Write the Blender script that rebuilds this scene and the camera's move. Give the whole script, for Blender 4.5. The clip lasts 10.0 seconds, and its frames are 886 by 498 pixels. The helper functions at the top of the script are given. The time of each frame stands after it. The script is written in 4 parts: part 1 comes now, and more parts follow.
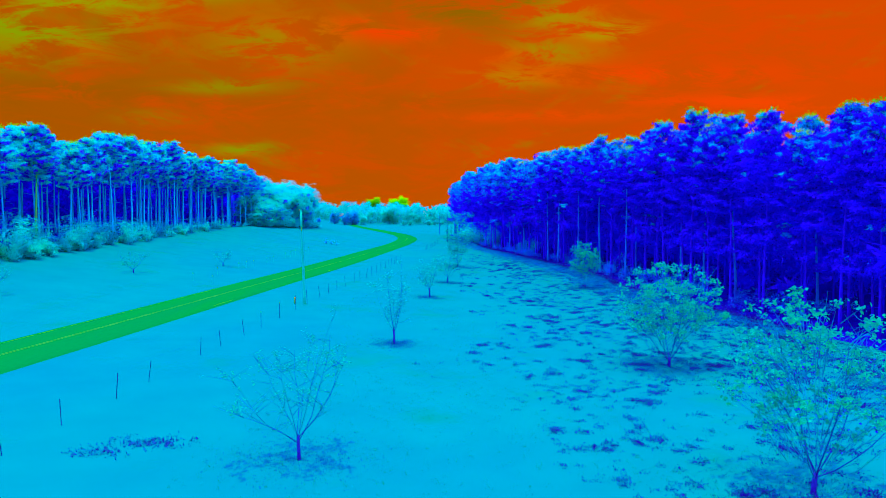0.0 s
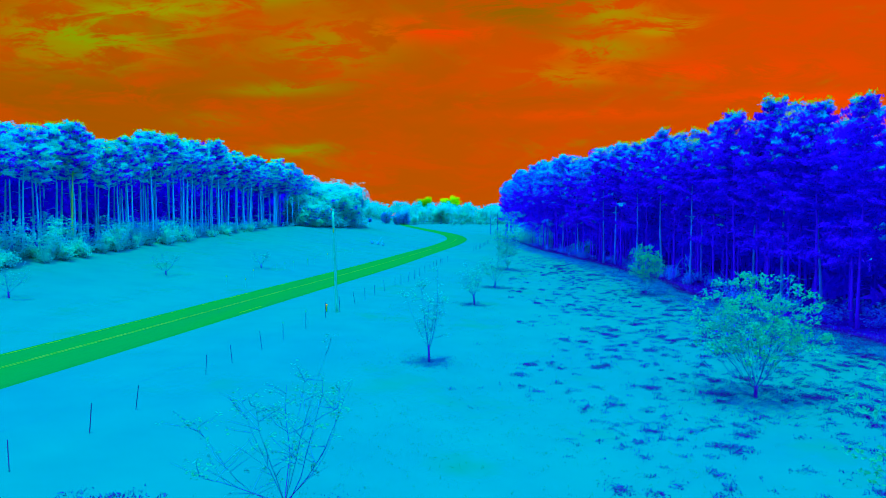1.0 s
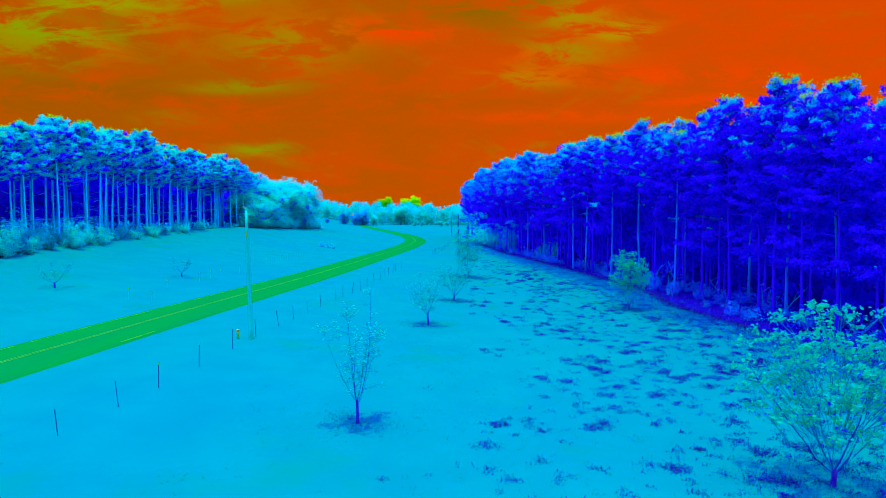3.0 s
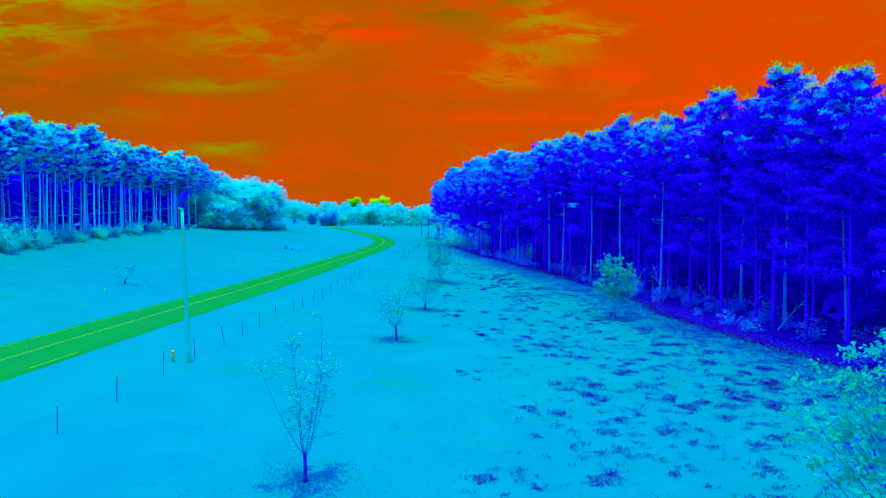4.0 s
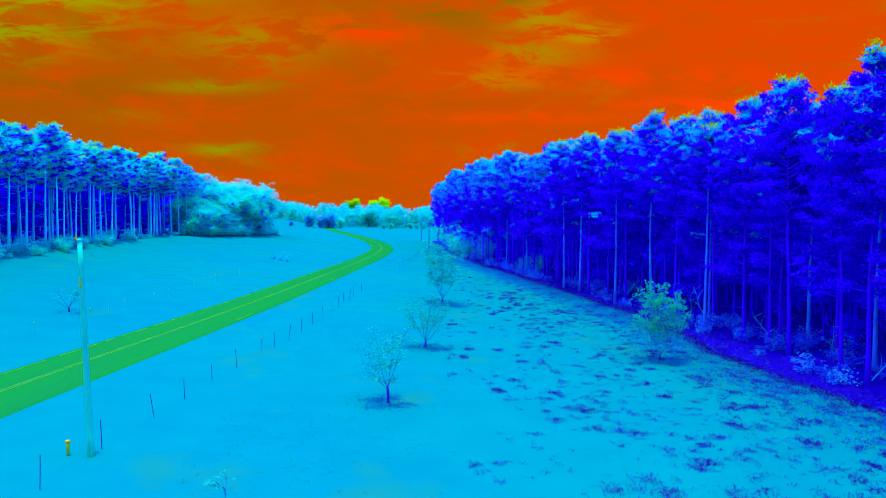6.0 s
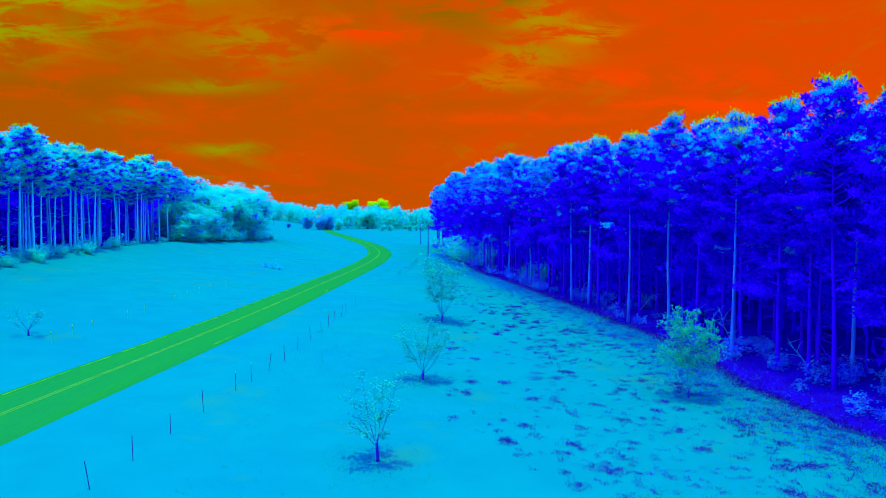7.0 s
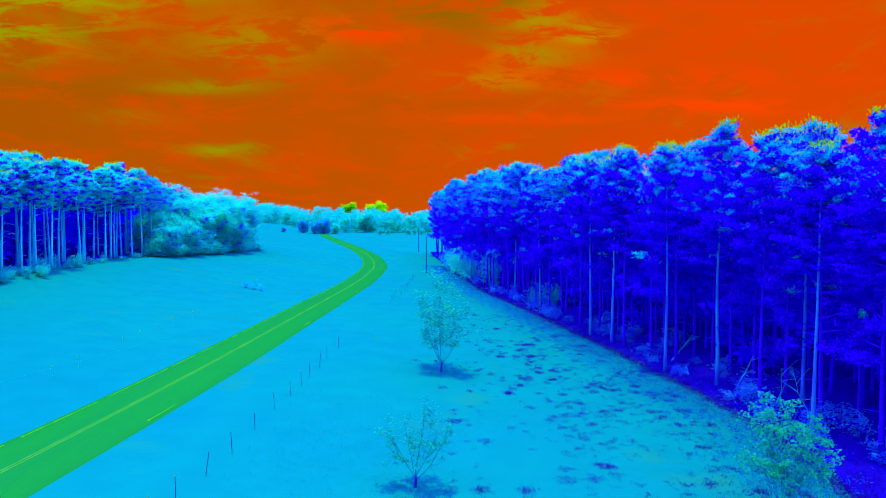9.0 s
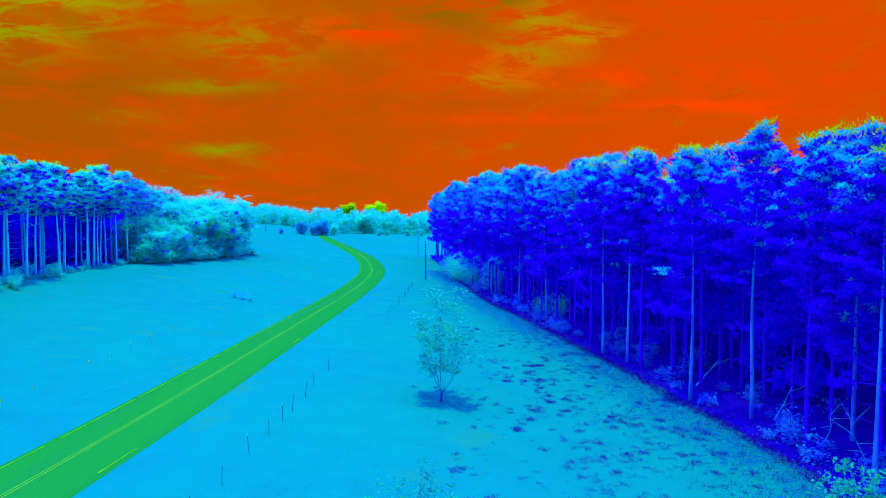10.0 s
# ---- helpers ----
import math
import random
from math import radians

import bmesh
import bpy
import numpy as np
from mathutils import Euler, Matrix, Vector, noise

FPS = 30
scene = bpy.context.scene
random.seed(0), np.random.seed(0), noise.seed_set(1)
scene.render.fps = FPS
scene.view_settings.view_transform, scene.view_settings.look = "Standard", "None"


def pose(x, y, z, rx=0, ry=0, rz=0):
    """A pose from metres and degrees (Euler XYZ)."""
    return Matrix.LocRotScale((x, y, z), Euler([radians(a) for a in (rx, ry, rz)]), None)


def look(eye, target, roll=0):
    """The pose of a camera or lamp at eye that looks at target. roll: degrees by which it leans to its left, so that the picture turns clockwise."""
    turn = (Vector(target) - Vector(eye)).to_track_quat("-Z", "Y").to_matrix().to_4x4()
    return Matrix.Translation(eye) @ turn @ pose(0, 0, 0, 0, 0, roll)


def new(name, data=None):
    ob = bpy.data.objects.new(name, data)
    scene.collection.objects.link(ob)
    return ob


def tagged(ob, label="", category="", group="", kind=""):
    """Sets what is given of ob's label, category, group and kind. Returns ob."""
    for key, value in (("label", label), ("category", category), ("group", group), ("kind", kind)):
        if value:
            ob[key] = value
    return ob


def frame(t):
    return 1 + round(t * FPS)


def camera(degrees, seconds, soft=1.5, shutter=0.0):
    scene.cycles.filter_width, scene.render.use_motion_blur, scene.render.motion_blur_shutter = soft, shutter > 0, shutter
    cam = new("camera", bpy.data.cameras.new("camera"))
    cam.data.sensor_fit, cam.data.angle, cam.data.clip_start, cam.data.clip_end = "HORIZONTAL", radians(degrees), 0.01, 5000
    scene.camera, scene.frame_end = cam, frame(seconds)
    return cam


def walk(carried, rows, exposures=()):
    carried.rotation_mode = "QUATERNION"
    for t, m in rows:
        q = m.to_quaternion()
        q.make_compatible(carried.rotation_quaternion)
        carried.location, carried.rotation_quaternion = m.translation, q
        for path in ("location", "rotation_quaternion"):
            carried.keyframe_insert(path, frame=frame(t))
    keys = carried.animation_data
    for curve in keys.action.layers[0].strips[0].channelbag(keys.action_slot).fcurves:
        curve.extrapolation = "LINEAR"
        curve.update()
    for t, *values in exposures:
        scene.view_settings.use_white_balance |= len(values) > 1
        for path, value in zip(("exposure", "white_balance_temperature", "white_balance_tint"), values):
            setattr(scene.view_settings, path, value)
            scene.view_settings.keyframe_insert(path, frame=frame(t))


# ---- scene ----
cam = camera(65.5, 10.0, soft=0.5)
METRES, EYE, TILT, LEAN, TURN = 60.88, 10.35, 0.0, 0.0, 0.0
ROWS = [
    (0.0, 0.0, 0.0, 0.0, -0.0, -2.3, 0.11),
    (0.1, 0.0016, 0.0098, 0.0001, 2.27, -2.3, 0.11),
    (0.2, 0.003, 0.0196, 0.0002, 3.74, -2.31, 0.12),
    (0.3, 0.0044, 0.0294, 0.0004, 4.28, -2.31, 0.12),
    (0.5, 0.0067, 0.049, 0.0006, 4.35, -2.31, 0.12),
    (1.0, 0.0101, 0.0985, 0.0013, 4.35, -2.33, 0.09),
    (1.5, 0.012, 0.1486, 0.0019, 4.35, -2.32, 0.07),
    (2.0, 0.0126, 0.1985, 0.0026, 4.35, -2.31, 0.06),
    (2.5, 0.0125, 0.246, 0.0027, 4.32, -2.31, -0.01),
    (2.7, 0.0129, 0.2662, 0.0028, 4.2, -2.3, -0.03),
    (2.8, 0.0132, 0.2764, 0.0028, 3.68, -2.29, -0.05),
    (2.9, 0.0135, 0.2865, 0.0029, 2.6, -2.28, -0.07),
    (3.0, 0.0138, 0.2967, 0.0029, 1.15, -2.27, -0.08),
    (3.1, 0.0138, 0.3066, 0.003, -0.25, -2.27, -0.08),
    (3.2, 0.0137, 0.3165, 0.0032, -1.12, -2.27, -0.08),
    (3.35, 0.0135, 0.331, 0.0035, -1.36, -2.27, -0.07),
    (4.3, 0.0106, 0.4226, 0.0068, -1.36, -2.26, -0.05),
    (4.5, 0.0101, 0.4417, 0.0077, -1.36, -2.26, -0.05),
    (5.0, 0.01, 0.4878, 0.0129, -1.35, -2.23, -0.02),
    (5.5, 0.0101, 0.5362, 0.0202, -1.36, -2.23, -0.01),
    (7.0, 0.0127, 0.6831, 0.0463, -1.41, -2.19, -0.05),
    (7.5, 0.0138, 0.7336, 0.0565, -1.44, -2.18, -0.06),
    (8.0, 0.0153, 0.7847, 0.0667, -1.47, -2.16, -0.06),
    (8.5, 0.0166, 0.8359, 0.0777, -1.46, -2.17, -0.03),
    (9.0, 0.0173, 0.8875, 0.0881, -1.48, -2.16, -0.04),
    (9.5, 0.0182, 0.9371, 0.0988, -1.48, -2.17, -0.03),
    (10.0, 0.0192, 0.9902, 0.1043, -1.49, -2.17, -0.04),
]
walk(cam, [(t, pose(0, 0, EYE, TILT, LEAN, TURN) @ pose(METRES * x, METRES * y, METRES * z, 90 + pitch, roll, yaw)) for t, x, y, z, yaw, pitch, roll in ROWS],
     exposures=[(0.0, -0.07, 6500, -3), (2.8, -0.07, 6500, -2), (4.4, 0.0, 6500, 8), (7.0, 0.0, 6500, 10), (10.0, 0.0, 6500, 11)])


# ---- light ----
# The film shows false colours: an orange sky, blue shade and cyan sunlit grass.
def lin(r, g, b):
    return tuple((c / 255 / 12.92) if c < 11 else ((c / 255 + 0.055) / 1.055) ** 2.4 for c in (r, g, b))


def sky():
    world = bpy.data.worlds.new("sky")
    scene.world = world
    world.use_nodes = True
    nt = world.node_tree
    nt.nodes.clear()
    N, L = nt.nodes.new, nt.links.new

    def math_node(op, a, b=0.0, c=0.0):
        n = N("ShaderNodeMath")
        n.operation = op
        for i, v in enumerate((a, b, c)):
            if isinstance(v, (int, float)):
                n.inputs[i].default_value = v
            else:
                L(v, n.inputs[i])
        return n.outputs[0]

    def ramp(fac, stops):
        n = N("ShaderNodeValToRGB")
        n.color_ramp.interpolation = "EASE"
        while len(n.color_ramp.elements) < len(stops):
            n.color_ramp.elements.new(0.5)
        for e, (p, c) in zip(n.color_ramp.elements, stops):
            e.position, e.color = p, (*c, 1)
        L(fac, n.inputs[0])
        return n.outputs[0]

    def blend(fac, a, b):
        n = N("ShaderNodeMix")
        n.data_type = "RGBA"
        L(fac, n.inputs[0])
        for i, v in ((6, a), (7, b)):
            if isinstance(v, tuple):
                n.inputs[i].default_value = (*v, 1)
            else:
                L(v, n.inputs[i])
        return n.outputs[2]

    def cloud_noise(vec, sx, sy, sz, scale, detail, rough, shift):
        m = N("ShaderNodeMapping")
        m.inputs["Scale"].default_value = (sx, sy, sz)
        m.inputs["Location"].default_value = shift
        L(vec, m.inputs[0])
        n = N("ShaderNodeTexNoise")
        n.inputs["Scale"].default_value = scale
        n.inputs["Detail"].default_value = detail
        n.inputs["Roughness"].default_value = rough
        n.inputs["Distortion"].default_value = 0.6
        L(m.outputs[0], n.inputs["Vector"])
        return n.outputs[0]

    coord = N("ShaderNodeTexCoord").outputs["Generated"]
    sep = N("ShaderNodeSeparateXYZ")
    L(coord, sep.inputs[0])
    x, y, z = sep.outputs
    # a flat layer of cloud high over the place
    lift = math_node("ADD", math_node("MAXIMUM", z, 0.0), 0.10)
    flat = N("ShaderNodeCombineXYZ")
    L(math_node("DIVIDE", x, lift), flat.inputs[0])
    L(math_node("DIVIDE", y, lift), flat.inputs[1])
    layer = flat.outputs[0]
    base = ramp(math_node("MULTIPLY_ADD", x, 0.75, 0.5), [(0.0, lin(170, 88, 0)), (0.35, lin(190, 84, 0)), (0.62, lin(208, 79, 0)), (1.0, lin(224, 74, 0))])
    dull = ramp(cloud_noise(layer, 1.0, 0.55, 1.0, 1.6, 7, 0.62, (3.1, 1.7, 0)), [(0.42, (0, 0, 0)), (0.62, (1, 1, 1))])
    c = blend(math_node("MULTIPLY", dull, 0.5), base, lin(228, 72, 0))
    olive = ramp(cloud_noise(layer, 0.9, 0.5, 1.0, 1.5, 6, 0.62, (7.4, 2.2, 0.4)), [(0.55, (0, 0, 0)), (0.74, (1, 1, 1))])
    c = blend(math_node("MULTIPLY", olive, 0.75), c, lin(150, 128, 0))
    # single clouds: heading and height as slopes, widths, colour, strength
    ahead = math_node("MAXIMUM", y, 0.05)
    u, w = math_node("DIVIDE", x, ahead), math_node("DIVIDE", z, ahead)
    uv = N("ShaderNodeCombineXYZ")
    L(u, uv.inputs[0])
    L(w, uv.inputs[1])
    torn = ramp(cloud_noise(uv.outputs[0], 9.0, 30.0, 1.0, 1.0, 8, 0.68, (1.3, 0.4, 0)), [(0.41, (0, 0, 0)), (0.58, (1, 1, 1))])
    ripple = cloud_noise(uv.outputs[0], 4.0, 12.0, 1.0, 1.0, 4, 0.6, (5.0, 2.0, 0))
    for cu, cw, ru, rw, colour, strength in CLOUDS:
        du = math_node("DIVIDE", math_node("SUBTRACT", math_node("MULTIPLY_ADD", ripple, ru * 1.4, u), cu + ru * 0.7), ru)
        dw = math_node("DIVIDE", math_node("SUBTRACT", math_node("MULTIPLY_ADD", ripple, rw * 1.8, w), cw + rw * 0.9), rw)
        r2 = math_node("ADD", math_node("MULTIPLY", du, du), math_node("MULTIPLY", dw, dw))
        soft = math_node("EXPONENT", math_node("MULTIPLY", r2, -0.8))
        c = blend(math_node("MULTIPLY", math_node("MULTIPLY", soft, torn), strength), c, lin(*colour))
    # towards the top of the sky the glow gives way to deep blue
    high = ramp(z, [(0.325, (0, 0, 0)), (0.42, (1, 1, 1))])
    deep = N("ShaderNodeRGB")
    deep.outputs[0].default_value = (*ZENITH, 1)
    c = blend(high, c, deep.outputs[0])
    bg = N("ShaderNodeBackground")
    L(c, bg.inputs[0])
    bg.inputs[1].default_value = 1.0
    L(bg.outputs[0], N("ShaderNodeOutputWorld").inputs[0])


CLOUDS = (
    (-0.55, 0.19, 0.30, 0.035, (160, 88, 0), 0.8), (-0.05, 0.16, 0.30, 0.03, (180, 84, 0), 0.7), (0.03, 0.30, 0.10, 0.045, (142, 100, 0), 1.0),
    (-0.60, 0.285, 0.13, 0.040, (146, 162, 0), 1.0), (-0.36, 0.33, 0.10, 0.016, (150, 150, 0), 0.8), (-0.24, 0.26, 0.08, 0.035, (158, 140, 0), 0.9),
    (-0.31, 0.195, 0.07, 0.009, (155, 140, 0), 0.8), (-0.295, 0.104, 0.032, 0.008, (150, 150, 0), 1.0), (0.17, 0.30, 0.045, 0.022, (150, 160, 0), 1.0),
    (0.16, 0.245, 0.06, 0.018, (152, 150, 0), 0.95), (0.10, 0.205, 0.06, 0.014, (160, 146, 0), 0.9), (-0.42, 0.15, 0.05, 0.010, (165, 120, 0), 0.8), (-0.08, 0.275, 0.10, 0.018, (250, 66, 0), 1.0),
    (0.05, 0.24, 0.06, 0.010, (250, 68, 0), 0.9), (0.33, 0.33, 0.14, 0.05, (238, 68, 0), 0.8), (0.50, 0.25, 0.20, 0.05, (232, 70, 0), 0.7),
    (0.30, 0.21, 0.20, 0.014, (252, 68, 0), 0.9), (0.12, 0.15, 0.16, 0.010, (244, 74, 0), 0.8), (0.42, 0.17, 0.16, 0.012, (255, 70, 0), 0.9), (0.24, 0.275, 0.035, 0.012, (168, 165, 0), 0.9),
    (0.10, 0.325, 0.05, 0.02, (132, 108, 0), 1.0), (-0.50, 0.315, 0.09, 0.012, (160, 165, 0), 0.9))
ZENITH = (0.8, 0.86, 5.2)
sky()
sun = new("sun", bpy.data.lights.new("sun", "SUN"))
sun.data.energy, sun.data.angle, sun.data.color = 3.7, radians(0.6), (0.4, 1.0, 0.35)
sun.matrix_world = look((0, 0, 0), (0.04, 0.05, -1.0))


# ---- materials ----
def material(name, a, b, scale=1.0, fine=0.0, rough=0.9, bump=0.0, vary=0.0, translucent=0.0, stretch=(1, 1, 1), extra=None, low=0.38, high=0.62, gloss=0.15):
    """Two tones mixed by noise at one coarse and one fine scale; vary: change from piece to piece."""
    m = bpy.data.materials.new(name)
    m.use_nodes = True
    nt = m.node_tree
    nt.nodes.clear()
    N, L = nt.nodes.new, nt.links.new
    geo = N("ShaderNodeNewGeometry")
    mp = N("ShaderNodeMapping")
    mp.inputs["Scale"].default_value = stretch
    L(geo.outputs["Position"], mp.inputs[0])

    def noise_of(sc, detail):
        n = N("ShaderNodeTexNoise")
        n.inputs["Scale"].default_value, n.inputs["Detail"].default_value = sc, detail
        L(mp.outputs[0], n.inputs["Vector"])
        return n.outputs[0]

    def mixed(fac, ca, cb):
        n = N("ShaderNodeMix")
        n.data_type = "RGBA"
        for i, v in ((0, fac), (6, ca), (7, cb)):
            if isinstance(v, float):
                n.inputs[i].default_value = v
            elif isinstance(v, tuple):
                n.inputs[i].default_value = (*v, 1)
            else:
                L(v, n.inputs[i])
        return n.outputs[2]

    def spread(v, lo, hi):
        n = N("ShaderNodeMapRange")
        n.inputs[1].default_value, n.inputs[2].default_value = lo, hi
        L(v, n.inputs[0])
        return n.outputs[0]

    coarse = noise_of(scale, 5)
    col = mixed(spread(coarse, low, high), a, b)
    if fine:
        n = N("ShaderNodeMix")
        n.data_type, n.blend_type = "RGBA", "MULTIPLY"
        n.inputs[0].default_value = 1.0
        f = noise_of(fine, 3)
        g = mixed(spread(f, 0.3, 0.7), (0.94, 0.94, 0.97), (1.04, 1.04, 1.02))
        L(col, n.inputs[6])
        L(g, n.inputs[7])
        col = n.outputs[2]
    if vary:
        info = N("ShaderNodeObjectInfo")
        hs = N("ShaderNodeMix")
        hs.data_type, hs.blend_type = "RGBA", "MULTIPLY"
        hs.inputs[0].default_value = 1.0
        isl = N("ShaderNodeMath")
        isl.operation = "MULTIPLY_ADD"
        isl.inputs[1].default_value = 0.6
        L(geo.outputs["Random Per Island"], isl.inputs[0])
        L(info.outputs["Random"], isl.inputs[2])
        g = mixed(spread(isl.outputs[0], 0.0, 1.6), (1 - vary,) * 3, (1 + vary * 0.6,) * 3)
        L(col, hs.inputs[6])
        L(g, hs.inputs[7])
        col = hs.outputs[2]
    if extra:
        col = extra(nt, col, mixed, spread)
    out = N("ShaderNodeOutputMaterial")
    if translucent:
        d, t, mx = N("ShaderNodeBsdfDiffuse"), N("ShaderNodeBsdfTranslucent"), N("ShaderNodeMixShader")
        L(col, d.inputs[0])
        L(col, t.inputs[0])
        mx.inputs[0].default_value = translucent
        L(d.outputs[0], mx.inputs[1])
        L(t.outputs[0], mx.inputs[2])
        L(mx.outputs[0], out.inputs[0])
    else:
        p = N("ShaderNodeBsdfPrincipled")
        L(col, p.inputs["Base Color"])
        p.inputs["Roughness"].default_value = rough
        p.inputs["Specular IOR Level"].default_value = gloss
        if bump:
            bn = N("ShaderNodeBump")
            bn.inputs["Strength"].default_value, bn.inputs["Distance"].default_value = bump, 0.05
            L(noise_of(fine or scale * 8, 4), bn.inputs["Height"])
            L(bn.outputs[0], p.inputs["Normal"])
        L(p.outputs[0], out.inputs[0])
    return m


def verge_patches(nt, col, mixed, spread):
    """Pale greenish blotches of dry growth in the grass."""
    n = nt.nodes.new("ShaderNodeTexNoise")
    n.inputs["Scale"].default_value, n.inputs["Detail"].default_value = 0.16, 6
    nt.links.new(nt.nodes.new("ShaderNodeNewGeometry").outputs["Position"], n.inputs["Vector"])
    return mixed(spread(n.outputs[0], 0.60, 0.78), col, (0.01, 0.242, 0.115))


GRASS = material("meadow_grass", (0.0, 0.228, 0.182), (0.0, 0.246, 0.172), 0.045, 0.35, 1.0, 0.0, gloss=0.0, extra=verge_patches)
TUFT = material("grass_blades", (0.0, 0.36, 0.34), (0.0, 0.42, 0.30), 0.3, 0, vary=0.12, translucent=0.45)
DRY_STEM = material("dry_stems", (0.05, 0.46, 0.09), (0.01, 0.40, 0.15), 0.8, 0, vary=0.3, translucent=0.4)
# long grass with the blue of the wood's shade put into its colour
RANK_SHADE_GRASS = material("rank_grass", (0.0, 0.20, 0.66), (0.0, 0.36, 0.62), 0.3, 0, vary=0.2, translucent=0.4)
# colour of the weeds, and of blades that stand in for shade
WEED_AND_SHADE = material("weeds_and_shade_blades", (0.03, 0.003, 0.28), (0.03, 0.010, 0.34), 0.8, 0, vary=0.3, translucent=0.1)
# deep blue puts the wood's shade into the litter's colour
SHADE_LITTER = material("shade_pine_litter", (0.012, 0.0012, 0.32), (0.012, 0.002, 0.38), 0.5, 4.0, 1.0, 0.3, gloss=0.0)
ASPHALT = material("asphalt", (0.006, 0.232, 0.030), (0.007, 0.250, 0.024), 0.35, 9.0, 0.9, 0.2, stretch=(1.2, 0.10, 1.0), gloss=0.0)
PAINT_YELLOW = material("yellow_road_paint", (0.08, 0.36, 0.030), (0.05, 0.33, 0.018), 1.2, 12.0, 0.8, gloss=0.0)
PAINT_WHITE = material("white_road_paint", (0.10, 0.42, 0.008), (0.03, 0.34, 0.012), 1.0, 9.0, 0.8, gloss=0.0)
# sun and shade on the crowns are put into separate needle colours
LIT_NEEDLE = material("lit_pine_needles", (0.0, 0.62, 0.86), (0.0, 0.88, 0.78), 0.45, 0, vary=0.25, translucent=0.35)
SHADE_NEEDLE = material("shade_pine_needles", (0.055, 0.0012, 0.86), (0.05, 0.0015, 0.86), 0.45, 0, vary=0.03, translucent=0.35)
# deep blue that stands for shade inside crowns and woods
DEEP_SHADE = material("deep_shade_tone", (0.05, 0.0015, 0.97), (0.05, 0.0015, 0.97), 0.45, 0, vary=0.0, translucent=0.45)
SUNLIT_NEEDLE = material("sunlit_pine_needles", (0.0, 0.86, 0.70), (0.0, 0.97, 0.64), 0.35, 0, vary=0.12, translucent=0.55)
# yellow-green that imitates the bright fringe where crowns meet the sky
FRINGE_SHOOT = material("fringe_pine_shoots", (0.30, 0.90, 0.008), (0.62, 0.92, 0.004), 0.6, 0, vary=0.2, translucent=0.5)
# bark in three tones: shade painted in, sunlight painted in, meadow light painted in
SHADE_BARK = material("shade_pine_bark", (0.05, 0.003, 0.74), (0.05, 0.005, 0.78), 1.4, 5.0, 0.95, 0.8, stretch=(1, 1, 0.25), vary=0.1, gloss=0.0)
LIT_BARK = material("lit_pine_bark", (0.02, 0.95, 0.78), (0.02, 0.74, 0.80), 1.4, 7.0, 0.95, 0.8, stretch=(1, 1, 0.25), vary=0.2, gloss=0.0)
LIT_EDGE_BARK = material("lit_edge_pine_bark", (0.03, 0.46, 0.80), (0.04, 0.16, 0.80), 1.4, 7.0, 0.95, 0.8, stretch=(1, 1, 0.25), vary=0.3, gloss=0.0)
SNAG_BARK = material("yellow_green_bark", (0.16, 0.92, 0.10), (0.04, 0.80, 0.34), 0.6, 7.0, 0.95, 0.8, stretch=(1, 1, 0.3), gloss=0.0)
DARK_BARK = material("dark_bark", (0.04, 0.010, 0.36), (0.03, 0.05, 0.38), 3.0, 14.0, 0.9, 0.6, gloss=0.0)
LEAF = material("young_leaves", (0.008, 0.56, 0.34), (0.012, 0.66, 0.26), 0.5, 0, vary=0.15, translucent=0.5)
SPROUT = material("sprouting_leaves", (0.006, 0.50, 0.38), (0.008, 0.60, 0.30), 0.5, 0, vary=0.2, translucent=0.5)
TWIG_BARK = material("pale_twig_bark", (0.006, 0.36, 0.34), (0.012, 0.20, 0.36), 1.5, 0, 0.9, gloss=0.0)
SHRUB_LEAF = material("shrub_leaves", (0.004, 0.74, 0.66), (0.004, 0.90, 0.58), 0.5, 0, vary=0.25, translucent=0.6)
BROAD_LEAF = material("broad_leaves", (0.004, 0.78, 0.66), (0.004, 0.90, 0.60), 0.12, 0, vary=0.12, translucent=0.6)
UNDER_LEAF = material("understory_leaves", (0.02, 0.10, 0.85), (0.02, 0.42, 0.74), 0.6, 0, vary=0.3, translucent=0.35)
HEDGE_LEAF = material("hedge_leaves", (0.008, 0.28, 0.80), (0.008, 0.66, 0.70), 0.2, 0, vary=0.25, translucent=0.3)
SUN_LEAF = material("yellow_green_leaves", (0.30, 0.90, 0.008), (0.60, 0.92, 0.004), 0.12, 0, vary=0.15, translucent=0.5)
POLE_WOOD = material("weathered_pole_wood", (0.006, 0.80, 0.34), (0.004, 0.88, 0.38), 0.8, 9.0, 0.85, 0.5, stretch=(1, 1, 0.15), gloss=0.0)
POST_STEEL = material("dark_post_steel", (0.03, 0.02, 0.20), (0.03, 0.06, 0.22), 3.0, 12.0, 0.6)
POST_TOP = material("pale_post_top", (0.24, 0.70, 0.02), (0.15, 0.70, 0.03), 3.0, 0, 0.6)
MARKER_RED = material("orange_marker_cap", (0.8, 0.40, 0.0), (0.75, 0.45, 0.0), 3.0, 0, 0.5)
WIRE = material("overhead_wire", (0.0, 0.48, 0.32), (0.0, 0.46, 0.32), 2.0, 0, 1.0, gloss=0.0)
CERAMIC = material("insulator_ceramic", (0.40, 0.24, 0.02), (0.36, 0.26, 0.03), 4.0, 0, 0.3)


# ---- the lie of the land ----
ROAD_Y = (-80, -20, 20, 43, 60, 78, 100, 120, 142, 184, 205, 230, 260, 290, 320, 380, 430, 510, 657, 930, 1500)
ROAD_X = (-38, -31.6, -27.3, -25, -23.2, -21.3, -18.6, -16.9, -15.4, -12.4, -11.7, -11.7, -14.6, -18.8, -24, -36, -47, -64, -91, -150, -270)
